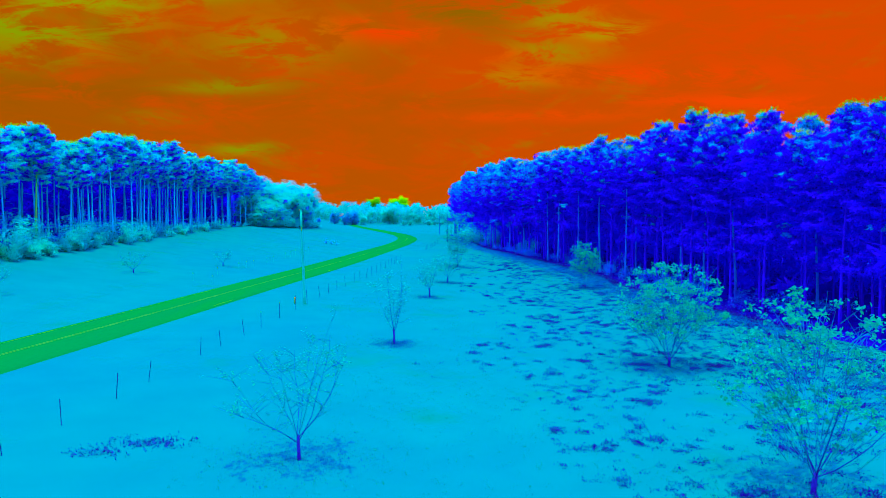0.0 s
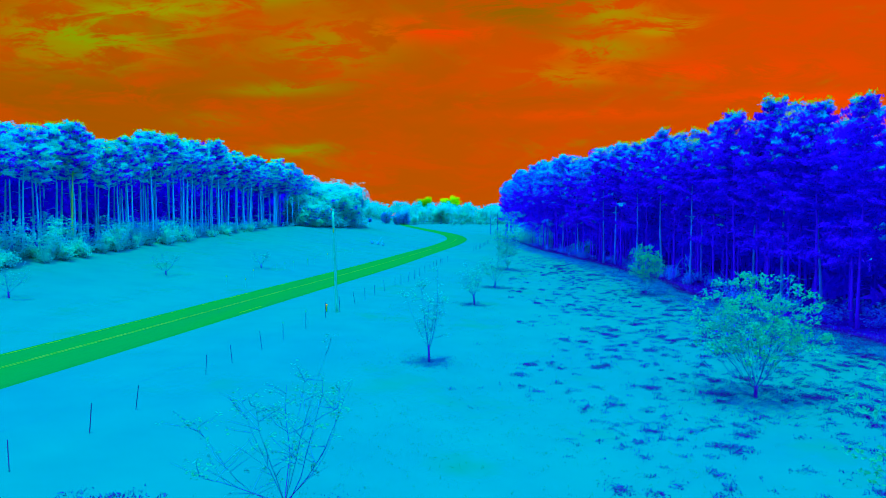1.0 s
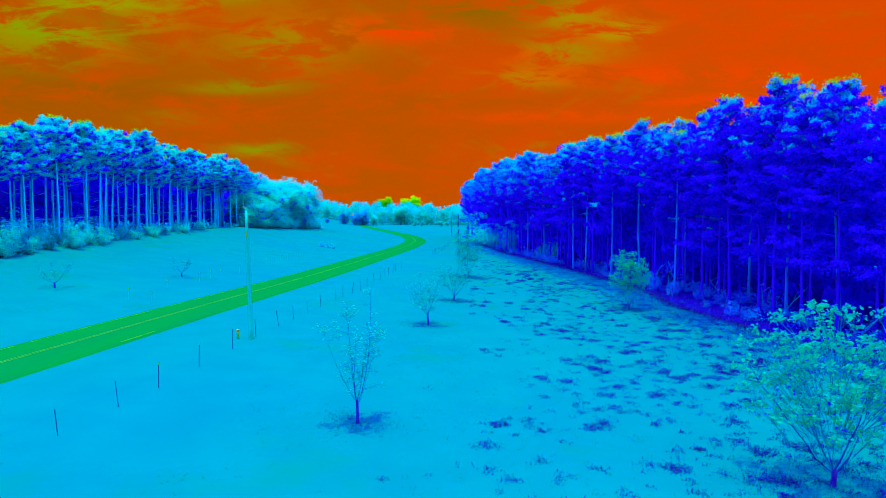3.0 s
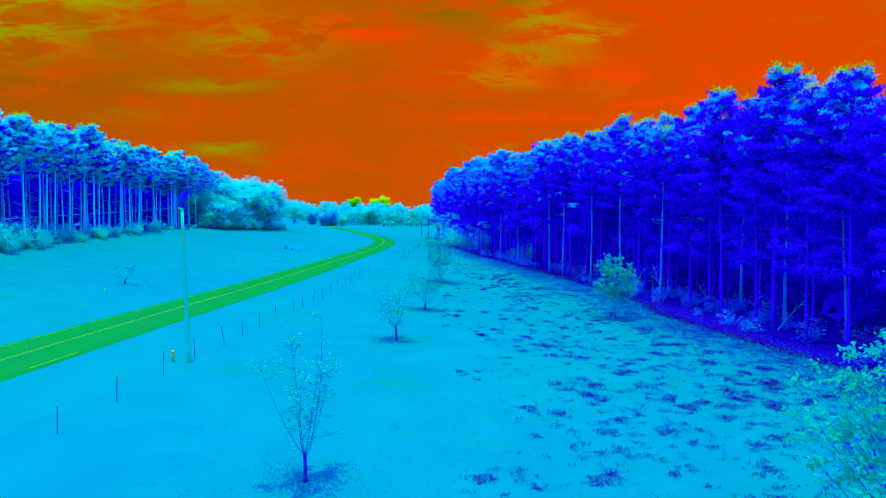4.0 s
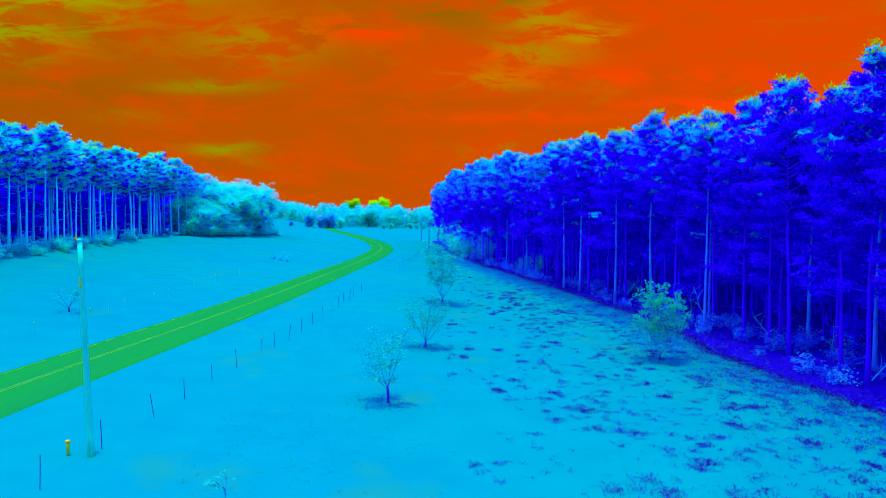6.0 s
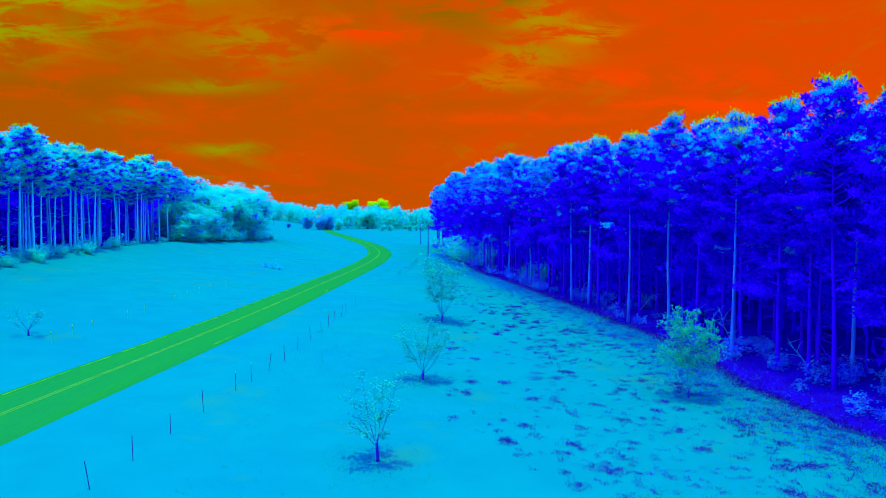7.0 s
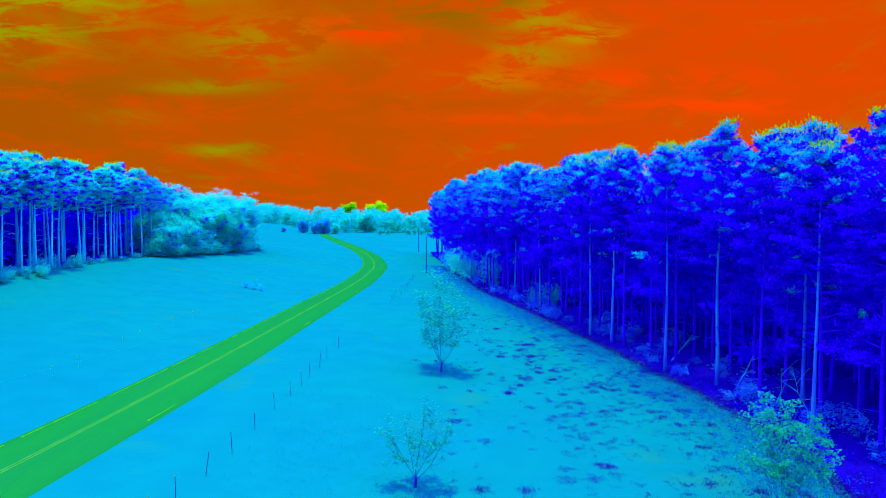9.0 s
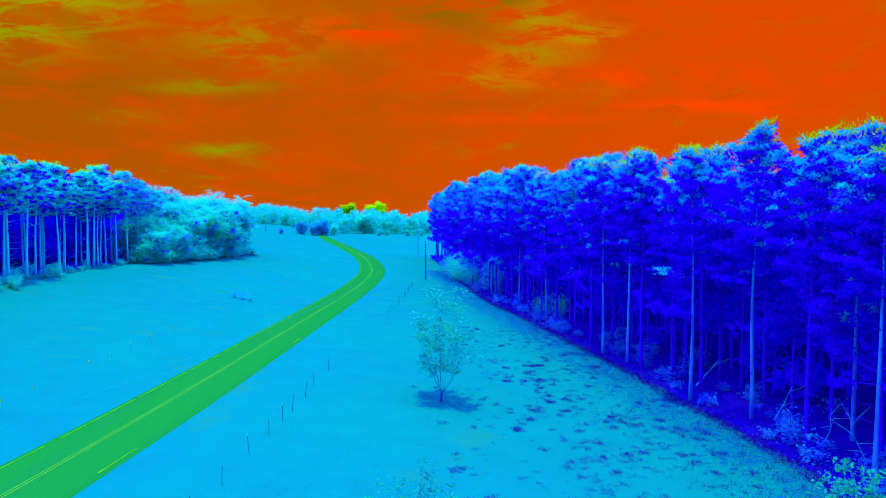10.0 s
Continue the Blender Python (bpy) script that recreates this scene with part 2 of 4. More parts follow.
RISE_Y = (-120, 44, 103, 161, 207, 236, 368, 535, 700, 850, 1000, 1500)
RISE_Z = (1.9, 2.65, 3.45, 3.9, 4.25, 4.6, 5.3, 7.0, 10.0, 14.0, 18.0, 22.0)


def eased(y, ks, vs, step):
    return sum(np.interp(np.asarray(y, float) + o * step, ks, vs) for o in (-2, -1, 0, 1, 2)) / 5


def road_x(y):
    return eased(y, ROAD_Y, ROAD_X, 5)


def land(x, y):
    """Height of the ground: the road's rise, a bank up to the pines beyond it, a slight fall across the meadow."""
    d = np.asarray(x, float) - road_x(y)
    fall = np.clip((d - 4) / 28, 0, 1)
    bank = np.clip((-d - 4.5) / 35, 0, 1) ** 1.3
    return eased(y, RISE_Y, RISE_Z, 8) - 1.15 * fall * fall * (3 - 2 * fall) + 5.0 * bank


def ground_z(x, y):
    return float(land(x, y))


# ---- mesh tools ----
def mesh_of(name, verts, faces, mat, smooth=False):
    me = bpy.data.meshes.new(name)
    me.from_pydata([tuple(v) for v in verts], [], [tuple(f) for f in faces])
    for m in mat if isinstance(mat, (list, tuple)) else [mat]:
        me.materials.append(m)
    if smooth:
        me.polygons.foreach_set("use_smooth", [True] * len(me.polygons))
    me.update()
    return me


def part(name, mesh, parent, label=""):
    ob = new(name, mesh)
    ob.parent = parent
    if label:
        ob["label"] = label
    return ob


def thing(name, label, category, group="", at=(0, 0, 0)):
    ob = new(name)
    ob.empty_display_size = 0.2
    ob.location = at
    return tagged(ob, label, category, group)


class Shape:
    """Collects tubes and leaves into one mesh."""

    def __init__(self):
        self.v, self.f = [], []

    def tube(self, pts, radii, sides=6, cap=True):
        base = len(self.v)
        pts = [Vector(p) for p in pts]
        for i, p in enumerate(pts):
            d = (pts[min(i + 1, len(pts) - 1)] - pts[max(i - 1, 0)]).normalized()
            a = d.orthogonal().normalized() if abs(d.z) < 0.95 else Vector((1, 0, 0)).cross(d).normalized()
            b = d.cross(a)
            for k in range(sides):
                w = 2 * math.pi * k / sides
                self.v.append(p + (a * math.cos(w) + b * math.sin(w)) * radii[i])
        for i in range(len(pts) - 1):
            for k in range(sides):
                k2 = (k + 1) % sides
                self.f.append((base + i * sides + k, base + i * sides + k2, base + (i + 1) * sides + k2, base + (i + 1) * sides + k))
        if cap:
            self.f.append(tuple(base + (len(pts) - 1) * sides + k for k in range(sides)))
            self.f.append(tuple(base + k for k in reversed(range(sides))))

    def box(self, lo, hi):
        b = len(self.v)
        self.v += [Vector((x, y, z)) for z in (lo[2], hi[2]) for y in (lo[1], hi[1]) for x in (lo[0], hi[0])]
        self.f += [tuple(b + i for i in q) for q in ((0, 2, 3, 1), (4, 5, 7, 6), (0, 1, 5, 4), (2, 6, 7, 3), (0, 4, 6, 2), (1, 3, 7, 5))]

    def add(self, v, f):
        b = len(self.v)
        self.v += [Vector(p) for p in v]
        self.f += [tuple(b + i for i in q) for q in f]

    def mesh(self, name, mat, smooth=False):
        return mesh_of(name, self.v, self.f, mat, smooth)


def unit(rng, n, flat=1.0, up=0.0):
    d = rng.normal(size=(n, 3)) * (1, 1, flat) + (0, 0, up)
    return d / np.linalg.norm(d, axis=1)[:, None]


def needle_sprays(rng, centres, per, length, width, flat=0.8, up=0.25, spread=0.15):
    """Tapering sprays of needles round each centre: (verts, faces)."""
    n = len(centres) * per
    c = np.repeat(np.asarray(centres, float).reshape(-1, 3), per, 0) + rng.normal(size=(n, 3)) * spread * np.array((1.3, 1.3, 0.7))
    d = unit(rng, n, flat, up)
    side = np.cross(d, unit(rng, n))
    side /= np.linalg.norm(side, axis=1)[:, None] + 1e-6
    ln = length * rng.uniform(0.6, 1.25, (n, 1))
    w = width * rng.uniform(0.7, 1.3, (n, 1))
    v = np.stack([c - side * w * 0.8, c + side * w * 0.8, c + d * ln], 1).reshape(-1, 3)
    i = np.arange(n) * 3
    return v, np.stack([i, i + 1, i + 2], 1)


def leaf_blades(rng, centres, per, size, spread, flat=0.45, simple=False):
    """Six-cornered leaves, a little folded, that lie mostly level round each centre; simple: four corners."""
    n = len(centres) * per
    c = np.repeat(np.asarray(centres, float).reshape(-1, 3), per, 0) + rng.normal(size=(n, 3)) * spread * (1, 1, 0.6)
    nor = unit(rng, n, 1, 0) * flat + (0, 0, 1)
    nor /= np.linalg.norm(nor, axis=1)[:, None]
    a = np.cross(nor, unit(rng, n))
    a /= np.linalg.norm(a, axis=1)[:, None] + 1e-6
    b = np.cross(nor, a)
    s = size * rng.uniform(0.6, 1.25, (n, 1))
    if simple:
        v = np.stack([c - a * s, c - b * s * 0.6 + nor * s * 0.1, c + a * s, c + b * s * 0.6 + nor * s * 0.1], 1).reshape(-1, 3)
        i = np.arange(n) * 4
        return v, np.stack([i, i + 1, i + 2, i + 3], 1)
    pts = [c - a * s, c - a * s * 0.45 - b * s * 0.62 + nor * s * 0.12, c + a * s * 0.5 - b * s * 0.55 + nor * s * 0.1, c + a * s * 1.05 - nor * s * 0.15,
           c + a * s * 0.5 + b * s * 0.55 + nor * s * 0.1, c - a * s * 0.45 + b * s * 0.62 + nor * s * 0.12]
    v = np.stack(pts, 1).reshape(-1, 3)
    i = np.arange(n) * 6
    return v, np.concatenate([np.stack([i, i + 1, i + 2, i + 3], 1), np.stack([i, i + 3, i + 4, i + 5], 1)])


def bent(rng, start, direction, length, steps, wobble, lift=0.0):
    """Points of a limb that wanders as it grows."""
    p, d, out = Vector(start), Vector(direction).normalized(), [Vector(start)]
    for _ in range(steps):
        d = (d + Vector(rng.normal(size=3)) * wobble + Vector((0, 0, lift))).normalized()
        p = p + d * (length / steps)
        out.append(p.copy())
    return out


# ---- kinds of plant ----
def pine_meshes(seed, height, bare, spread, clumps, per, sides=8, low_branches=0, needles=None, shade_mat=None, length=0.5, stubs=10, bark=None, fringe=True, puff=0.17, breadth=0.16, young=1.0, girth=0.0083):
    """Meshes of one tall pine: trunk, branches, shade- and lit-toned needles (young: share lit) and fringe sprays at
    the top.
    """
    rng = np.random.default_rng(seed)
    trunk = Shape()
    pts = bent(rng, (0, 0, -0.3), (0, 0, 1), height * 0.97 + 0.3, 9, 0.013)
    r0 = girth * height
    trunk.tube(pts, [r0 * (1.25 if i == 0 else 1.0) * (1 - 0.86 * i / 9) for i in range(10)], sides)

    def on_trunk(z):
        i = min(int((z + 0.3) / (height * 0.97 + 0.3) * 9), 8)
        a, b = pts[i], pts[i + 1]
        return a.lerp(b, (z - a.z) / max(b.z - a.z, 0.01))

    limbs, centres, lit_clumps, tips = Shape(), [], [], []
    start = height * bare
    n = max(int(clumps / 8), 8)
    for k in range(n):
        u = ((k + rng.uniform(0, 1)) / n) ** 0.8
        z = start + (height - start) * u * 0.97
        a = k * 2.4 + rng.uniform(-0.5, 0.5)
        reach = spread * (0.35 + 0.75 * math.sin(math.pi * (0.20 + 0.74 * u))) * rng.uniform(0.65, 1.15)
        if u > 0.85:
            reach *= 0.7
        line = bent(rng, on_trunk(z), (math.cos(a), math.sin(a), 0.15 + 0.5 * u), reach, 4, 0.12, 0.06)
        limbs.tube(line, [0.07 * (1 - 0.2 * i) for i in range(5)], 4, False)
        # light-toned needles thicken upwards, painting sun onto the crown
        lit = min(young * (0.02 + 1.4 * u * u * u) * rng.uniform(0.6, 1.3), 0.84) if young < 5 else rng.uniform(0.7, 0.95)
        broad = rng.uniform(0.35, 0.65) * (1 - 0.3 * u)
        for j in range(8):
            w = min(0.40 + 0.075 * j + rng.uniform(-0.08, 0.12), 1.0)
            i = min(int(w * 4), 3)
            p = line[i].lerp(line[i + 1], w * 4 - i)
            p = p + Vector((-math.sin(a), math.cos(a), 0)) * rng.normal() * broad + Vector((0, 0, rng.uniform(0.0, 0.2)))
            # bright above and dark below: lit top and shaded underside painted per clump
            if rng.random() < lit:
                lit_clumps.append(p + Vector((0, 0, 0.12)))
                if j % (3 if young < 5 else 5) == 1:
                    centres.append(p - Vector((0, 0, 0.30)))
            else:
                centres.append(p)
            # tip sprays added on top to draw the crown's bright rim
            if u > 0.88 and j > 3:
                tips.append(p + Vector((0, 0, 0.42)))
    top = pts[-1]
    for j in range(7):
        (lit_clumps if young else centres).append(top + Vector(rng.normal(size=3)) * 0.4)
        tips.append(top + Vector(rng.normal(size=3)) * 0.35 + Vector((0, 0, 0.3)))
    for k in range(stubs):
        z = height * rng.uniform(0.08, max(bare, 0.14))
        a = rng.uniform(0, 6.28)
        line = bent(rng, on_trunk(z), (math.cos(a), math.sin(a), rng.uniform(-0.1, 0.5)), rng.uniform(0.3, 2.2), 3, 0.18)
        limbs.tube(line, [0.035, 0.026, 0.017, 0.008], 4, False)
    for k in range(low_branches):
        z = height * rng.uniform(bare * 0.55, bare * 0.95)
        a = math.pi + rng.uniform(-1.2, 1.2)
        line = bent(rng, on_trunk(z), (math.cos(a), math.sin(a), 0.1), rng.uniform(2.2, 4.2), 5, 0.10, 0.02)
        limbs.tube(line, [0.06, 0.05, 0.04, 0.03, 0.02, 0.012], 4, False)
        for j in range(9):
            w = rng.uniform(0.4, 1.0)
            i = min(int(w * 5), 4)
            (lit_clumps if k == 1 and seed % 3 == 0 and j < 5 else centres).append(line[i].lerp(line[i + 1], w * 5 - i) + Vector(rng.normal(size=3)) * 0.22)
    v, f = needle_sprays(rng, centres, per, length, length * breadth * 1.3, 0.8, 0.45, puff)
    yv, yf = needle_sprays(rng, lit_clumps, per, length, length * breadth, 0.8 if young < 5 else 0.5, 0.45 if young < 5 else 0.25, puff)
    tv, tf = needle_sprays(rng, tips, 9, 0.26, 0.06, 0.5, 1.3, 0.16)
    bark = bark or SHADE_BARK
    made = [("trunk", trunk.mesh("pine_trunk", bark, True)), ("limbwork", limbs.mesh("pine_limbwork", bark)), ("old_needles", mesh_of("shade_pine_needles", v, f, shade_mat or SHADE_NEEDLE))]
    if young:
        made.append(("young_needles", mesh_of("lit_pine_needles", yv, yf, needles or LIT_NEEDLE)))
    return made + [("new_growth", mesh_of("pine_fringe_growth", tv, tf, FRINGE_SHOOT))] if fringe else made


def place_pine(meshes, x, y, scale, turn, label, group):
    ob = thing("pine_tree", label, "tree", group, (x, y, ground_z(x, y)))
    ob.rotation_euler = (0, 0, turn)
    ob.scale = (scale, scale, scale)
    for name, me in meshes:
        p = part(name, me, ob)
        if name != "trunk":
            p["kind"] = "stuff"
    return ob


def join_wood(name, label, spots, pool):
    """The pines too deep in a wood to be told apart, as one mass: spots of (x, y, scale, turn)."""
    data = []
    for meshes in pool:
        vs, fs, ms, base = [], [], [], 0
        for k, (_, me) in enumerate(meshes):
            co = np.empty(len(me.vertices) * 3)
            me.vertices.foreach_get("co", co)
            vs.append(co.reshape(-1, 3))
            fs += [tuple(base + i for i in p.vertices) for p in me.polygons]
            ms += [0 if k < 2 else 1] * len(me.polygons)
            base += len(me.vertices)
        data.append((np.concatenate(vs), fs, ms))
    v_all, f_all, m_all, base = [], [], [], 0
    for n, (x, y, s, a) in enumerate(spots):
        v, f, m = data[n % len(data)]
        c, sn = math.cos(a) * s, math.sin(a) * s
        v_all.append(np.stack([v[:, 0] * c - v[:, 1] * sn + x, v[:, 0] * sn + v[:, 1] * c + y, v[:, 2] * s + ground_z(x, y)], 1))
        f_all += [tuple(base + i for i in q) for q in f]
        m_all += m
        base += len(v)
    me = mesh_of(name, np.concatenate(v_all), f_all, [pool[0][0][1].materials[0], pool[0][2][1].materials[0]])
    me.polygons.foreach_set("material_index", m_all)
    tagged(new(name, me), label, "woods", kind="stuff")


def young_tree_meshes(seed, height, spread, stems, leaves, leaf=0.12, trunk_h=0.7, thick=0.07, mat=None):
    """A small vase-shaped tree: short trunk, upright stems, twigs and loose plates of leaves."""
    rng = np.random.default_rng(seed)
    trunk, twigs, stem_meshes = Shape(), Shape(), []
    fork = bent(rng, (0, 0, -0.15), (0, 0, 1), trunk_h + 0.15, 3, 0.05)
    trunk.tube(fork, [thick * 1.35, thick * 1.1, thick, thick * 0.95], 8)
    ends = []
    low_twig = 0.10 if leaves > 450 else 0.25
    for k in range(stems):
        a = 6.283 * k / stems + rng.uniform(-0.4, 0.4)
        out = rng.uniform(0.40, 1.0)
        ln = (height - trunk_h) * rng.uniform(0.75, 1.08) * (1.0 if out < 0.7 else 0.85)
        low = fork[2].lerp(fork[3], rng.uniform(0, 1))
        line = bent(rng, low, (math.cos(a) * out * 1.3, math.sin(a) * out * 1.3, 0.9), ln, 7, 0.10, 0.10)
        scale = spread / max(0.4, max(math.hypot(p.x, p.y) for p in line)) * out
        line = [Vector((p.x * scale, p.y * scale, p.z)) for p in line]
        line[0] = low
        stem = Shape()
        stem.tube(line, [thick * 0.24 * (1 - 0.115 * i) for i in range(8)], 5, False)
        stem_meshes.append(("limb", stem.mesh("young_limb", DARK_BARK if k % (2 if leaves > 450 else 3) == 0 else TWIG_BARK, True)))
        for j in range(9):
            w = rng.uniform(low_twig, 1.0)
            i = min(int(w * 7), 6)
            p = line[i].lerp(line[i + 1], w * 7 - i)
            b = rng.uniform(0, 6.283)
            twig = bent(rng, p, (math.cos(b), math.sin(b), rng.uniform(0.2, 1.0)), rng.uniform(0.4, 1.1) * spread * (0.62 - 0.22 * w), 3, 0.16, 0.02)
            twigs.tube(twig, [0.012, 0.010, 0.007, 0.004], 4, False)
            ends += [twig[1].lerp(twig[2], rng.uniform(0, 1)), twig[3], twig[2].lerp(twig[3], 0.5)]
        ends += [line[-1], line[-2]]
    if leaves > 450:
        mid, puffs = height * 0.50, []
        for k in range(leaves // 3):
            d = unit(rng, 1, 1.0, 0.25)[0] * rng.uniform(0.4, 1.0)
            p = Vector((d[0] * spread, d[1] * spread, mid + d[2] * height * (0.46 if d[2] > 0 else 0.26)))
            foot = Vector((p.x * 0.55, p.y * 0.55, max(p.z - rng.uniform(0.5, 1.3), trunk_h * 0.9)))
            twigs.tube(bent(rng, foot, p - foot, (p - foot).length, 2, 0.04), [0.013, 0.010, 0.006], 4, False)
            puffs.append(p)
        v, f = leaf_blades(rng, puffs, 17, leaf * 1.0, leaf * 1.9, 1.1)
        # blue leaves inside the puffs paint the shade in the crown's gaps
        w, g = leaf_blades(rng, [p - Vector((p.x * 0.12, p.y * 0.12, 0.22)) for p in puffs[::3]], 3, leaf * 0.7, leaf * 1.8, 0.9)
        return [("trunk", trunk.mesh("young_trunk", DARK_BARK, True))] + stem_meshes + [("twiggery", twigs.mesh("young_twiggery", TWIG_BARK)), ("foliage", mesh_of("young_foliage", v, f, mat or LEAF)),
                ("inner_foliage", mesh_of("young_shade_foliage", w, g, DEEP_SHADE))]
    rng.shuffle(ends)
    picks = [ends[i % len(ends)] + Vector(rng.normal(size=3)) * (0.05 + 0.1 * (i >= len(ends))) for i in range(leaves)]
    v, f = leaf_blades(rng, picks, 7 if leaves > 450 else 4, leaf, leaf * 1.5, 0.6)
    return [("trunk", trunk.mesh("young_trunk", DARK_BARK, True))] + stem_meshes + [("twiggery", twigs.mesh("young_twiggery", DARK_BARK if leaves > 450 else TWIG_BARK)), ("foliage", mesh_of("young_foliage", v, f, mat or LEAF))]


UNDER_PART = {"tip": "shaft", "pin": "bracket", "insulator": "bracket"}


def place_plant(name, meshes, x, y, label, category, group="", turn=0.0, scale=1.0):
    ob = thing(name, label, category, group, (x, y, ground_z(x, y)))
    ob.rotation_euler, ob.scale = (0, 0, turn), (scale,) * 3
    made = {}
    for n, me in meshes:
        p = part(n, me, made.get(UNDER_PART.get(n), ob))
        made[n] = p
        if n in ("foliage", "twiggery", "stemwork", "limbwork", "crown", "inner_foliage"):
            p["kind"] = "stuff"
    return ob


def shrub_meshes(seed, height, width, clumps, leaf, mat, bark=None):
    """A many-stemmed shrub with an uneven dome of leaves."""
    rng = np.random.default_rng(seed)
    limbs, centres = Shape(), []
    for k in range(9):
        a, out = rng.uniform(0, 6.283), rng.uniform(0.1, 1.0)
        line = bent(rng, (rng.normal() * 0.1, rng.normal() * 0.1, -0.1), (math.cos(a) * out * width / height, math.sin(a) * out * width / height, 0.9), height * rng.uniform(0.7, 1.05), 5, 0.13)
        limbs.tube(line, [0.04, 0.032, 0.025, 0.018, 0.012, 0.006], 4, False)
        for j in range(max(clumps // 9, 3)):
            w = rng.uniform(0.15, 1.0)
            i = min(int(w * 5), 4)
            centres.append(line[i].lerp(line[i + 1], w * 5 - i) + Vector(rng.normal(size=3)) * (0.16 * width, 0.16 * width, 0.10 * height)[0])
    centres = [c for c in centres if c.z > 0.1]
    v, f = leaf_blades(rng, centres, 6, leaf, leaf * 1.5, 0.6, True)
    return (("stemwork", limbs.mesh("shrub_stemwork", bark or DARK_BARK)), ("foliage", mesh_of("shrub_foliage", v, f, mat)))


def broad_tree_meshes(seed, height, width, clumps, leaf, mat, trunk_h=0.22, limb_count=16):
    """A broad-leaved tree with heavy limbs and a lobed crown of many clumps."""
    rng = np.random.default_rng(seed)
    trunk, limbs, centres, shade_cores = Shape(), Shape(), [], []
    pts = bent(rng, (0, 0, -0.3), (0, 0, 1), height * 0.55, 5, 0.05)
    trunk.tube(pts, [0.02 * height * (1 - 0.13 * i) for i in range(6)], 8)
    for k in range(limb_count):
        a = k * 2.4 + rng.uniform(-0.3, 0.3)
        z = trunk_h + (0.54 - trunk_h) * k / limb_count
        i = min(int(z / 0.55 * 5), 4)
        ln = height * rng.uniform(0.28, 0.42)
        line = bent(rng, pts[i], (math.cos(a) * width / height * 1.5, math.sin(a) * width / height * 1.5, rng.uniform(0.3, 1.4)), ln, 5, 0.14, 0.05)
        limbs.tube(line, [0.010 * height * (1 - 0.17 * j) for j in range(6)], 5, False)
        lobe = width * rng.uniform(0.15, 0.24)
        for j in range(max(clumps // limb_count, 4)):
            w = rng.uniform(0.45, 1.0)
            i2 = min(int(w * 5), 4)
            core = line[i2].lerp(line[i2 + 1], w * 5 - i2)
            d = Vector(unit(rng, 1, 1.0, 0.35)[0])
            centres.append(core + d * lobe * rng.uniform(0.75, 1.0))
            # cores low in each lobe, later filled with painted shade
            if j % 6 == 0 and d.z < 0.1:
                shade_cores.append(core + d * lobe * 0.3)
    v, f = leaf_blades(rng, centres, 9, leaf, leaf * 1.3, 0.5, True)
    w, g = leaf_blades(rng, shade_cores, 4, leaf * 2.0, leaf * 1.6, 1.0, True)
    return (("trunk", trunk.mesh("broad_trunk", DARK_BARK, True)), ("limbwork", limbs.mesh("broad_limbwork", DARK_BARK)), ("crown", mesh_of("broad_crown", v, f, mat)), ("inner_foliage", mesh_of("broad_shade_foliage", w, g, DEEP_SHADE if mat is BROAD_LEAF and height < 20 else mat)))


# ---- ground, road ----
def build_ground():
    xs = np.concatenate([[-3500, -2000, -1200, -700, -450], np.arange(-320, -100, 12), np.arange(-100, 60, 2.0), np.arange(60, 160, 10), [200, 300, 500, 900, 1600, 3000]])
    ys = np.concatenate([[-600, -300, -150, -80], np.arange(-50, 250, 2.0), np.arange(250, 520, 5), np.arange(520, 1100, 15), [1200, 1500, 2000, 3000, 4500]])
    X, Y = np.meshgrid(xs, ys)
    Z = land(X, Y)
    d = np.abs(X - road_x(Y))
    bumps = np.zeros_like(Z)
    for k in range(14):
        a, w = random.uniform(0, 6.28), random.uniform(0.15, 0.9)
        bumps += np.sin(X * math.cos(a) * w + Y * math.sin(a) * w + k * 1.7) * 0.002 / w ** 0.5
    near = np.clip((d - 5) / 4, 0, 1) * np.clip((260 - Y) / 40, 0, 1) * np.clip((X + 100) / 10, 0, 1) * np.clip((60 - X) / 10, 0, 1)
    Z = Z + bumps * near
    nx = len(xs)
    v = np.stack([X, Y, Z], -1).reshape(-1, 3)
    f = [(j * nx + i, j * nx + i + 1, (j + 1) * nx + i + 1, (j + 1) * nx + i) for j in range(len(ys) - 1) for i in range(nx - 1)]
    ob = new("ground", mesh_of("ground", v, f, GRASS, True))
    tagged(ob, "mown grassland rising gently from the road", "ground", kind="structure")


def ribbon(name, ys, left, right, lift, mat, thick=0.0, crown=0.0):
    """A strip along the road between two distances from its centre line."""
    v, f = [], []
    cols = [left + (right - left) * k / 6 for k in range(7)] if crown else [left, right]
    for y in ys:
        x = float(road_x(y))
        slope = float(road_x(y + 1) - road_x(y - 1)) / 2
        n = Vector((1, -slope, 0)).normalized()
        for c in cols:
            z = float(eased(y, RISE_Y, RISE_Z, 8)) + lift + 0.10 * (1 - (c / 3.3) ** 2) * 0.5
            v.append((x + n.x * c, y + n.y * c, z))
    m = len(cols)
    f = [(j * m + i, j * m + i + 1, (j + 1) * m + i + 1, (j + 1) * m + i) for j in range(len(ys) - 1) for i in range(m - 1)]
    if thick:
        b = len(v)
        for j in range(len(ys)):
            for e, o in ((0, -0.35), (m - 1, 0.35)):
                p = v[j * m + e]
                v.append((p[0] + o, p[1], p[2] - thick))
        for j in range(len(ys) - 1):
            f.append((b + 2 * j, j * m, (j + 1) * m, b + 2 * j + 2))
            f.append((j * m + m - 1, b + 2 * j + 1, b + 2 * j + 3, (j + 1) * m + m - 1))
    return mesh_of(name, v, f, mat, True)


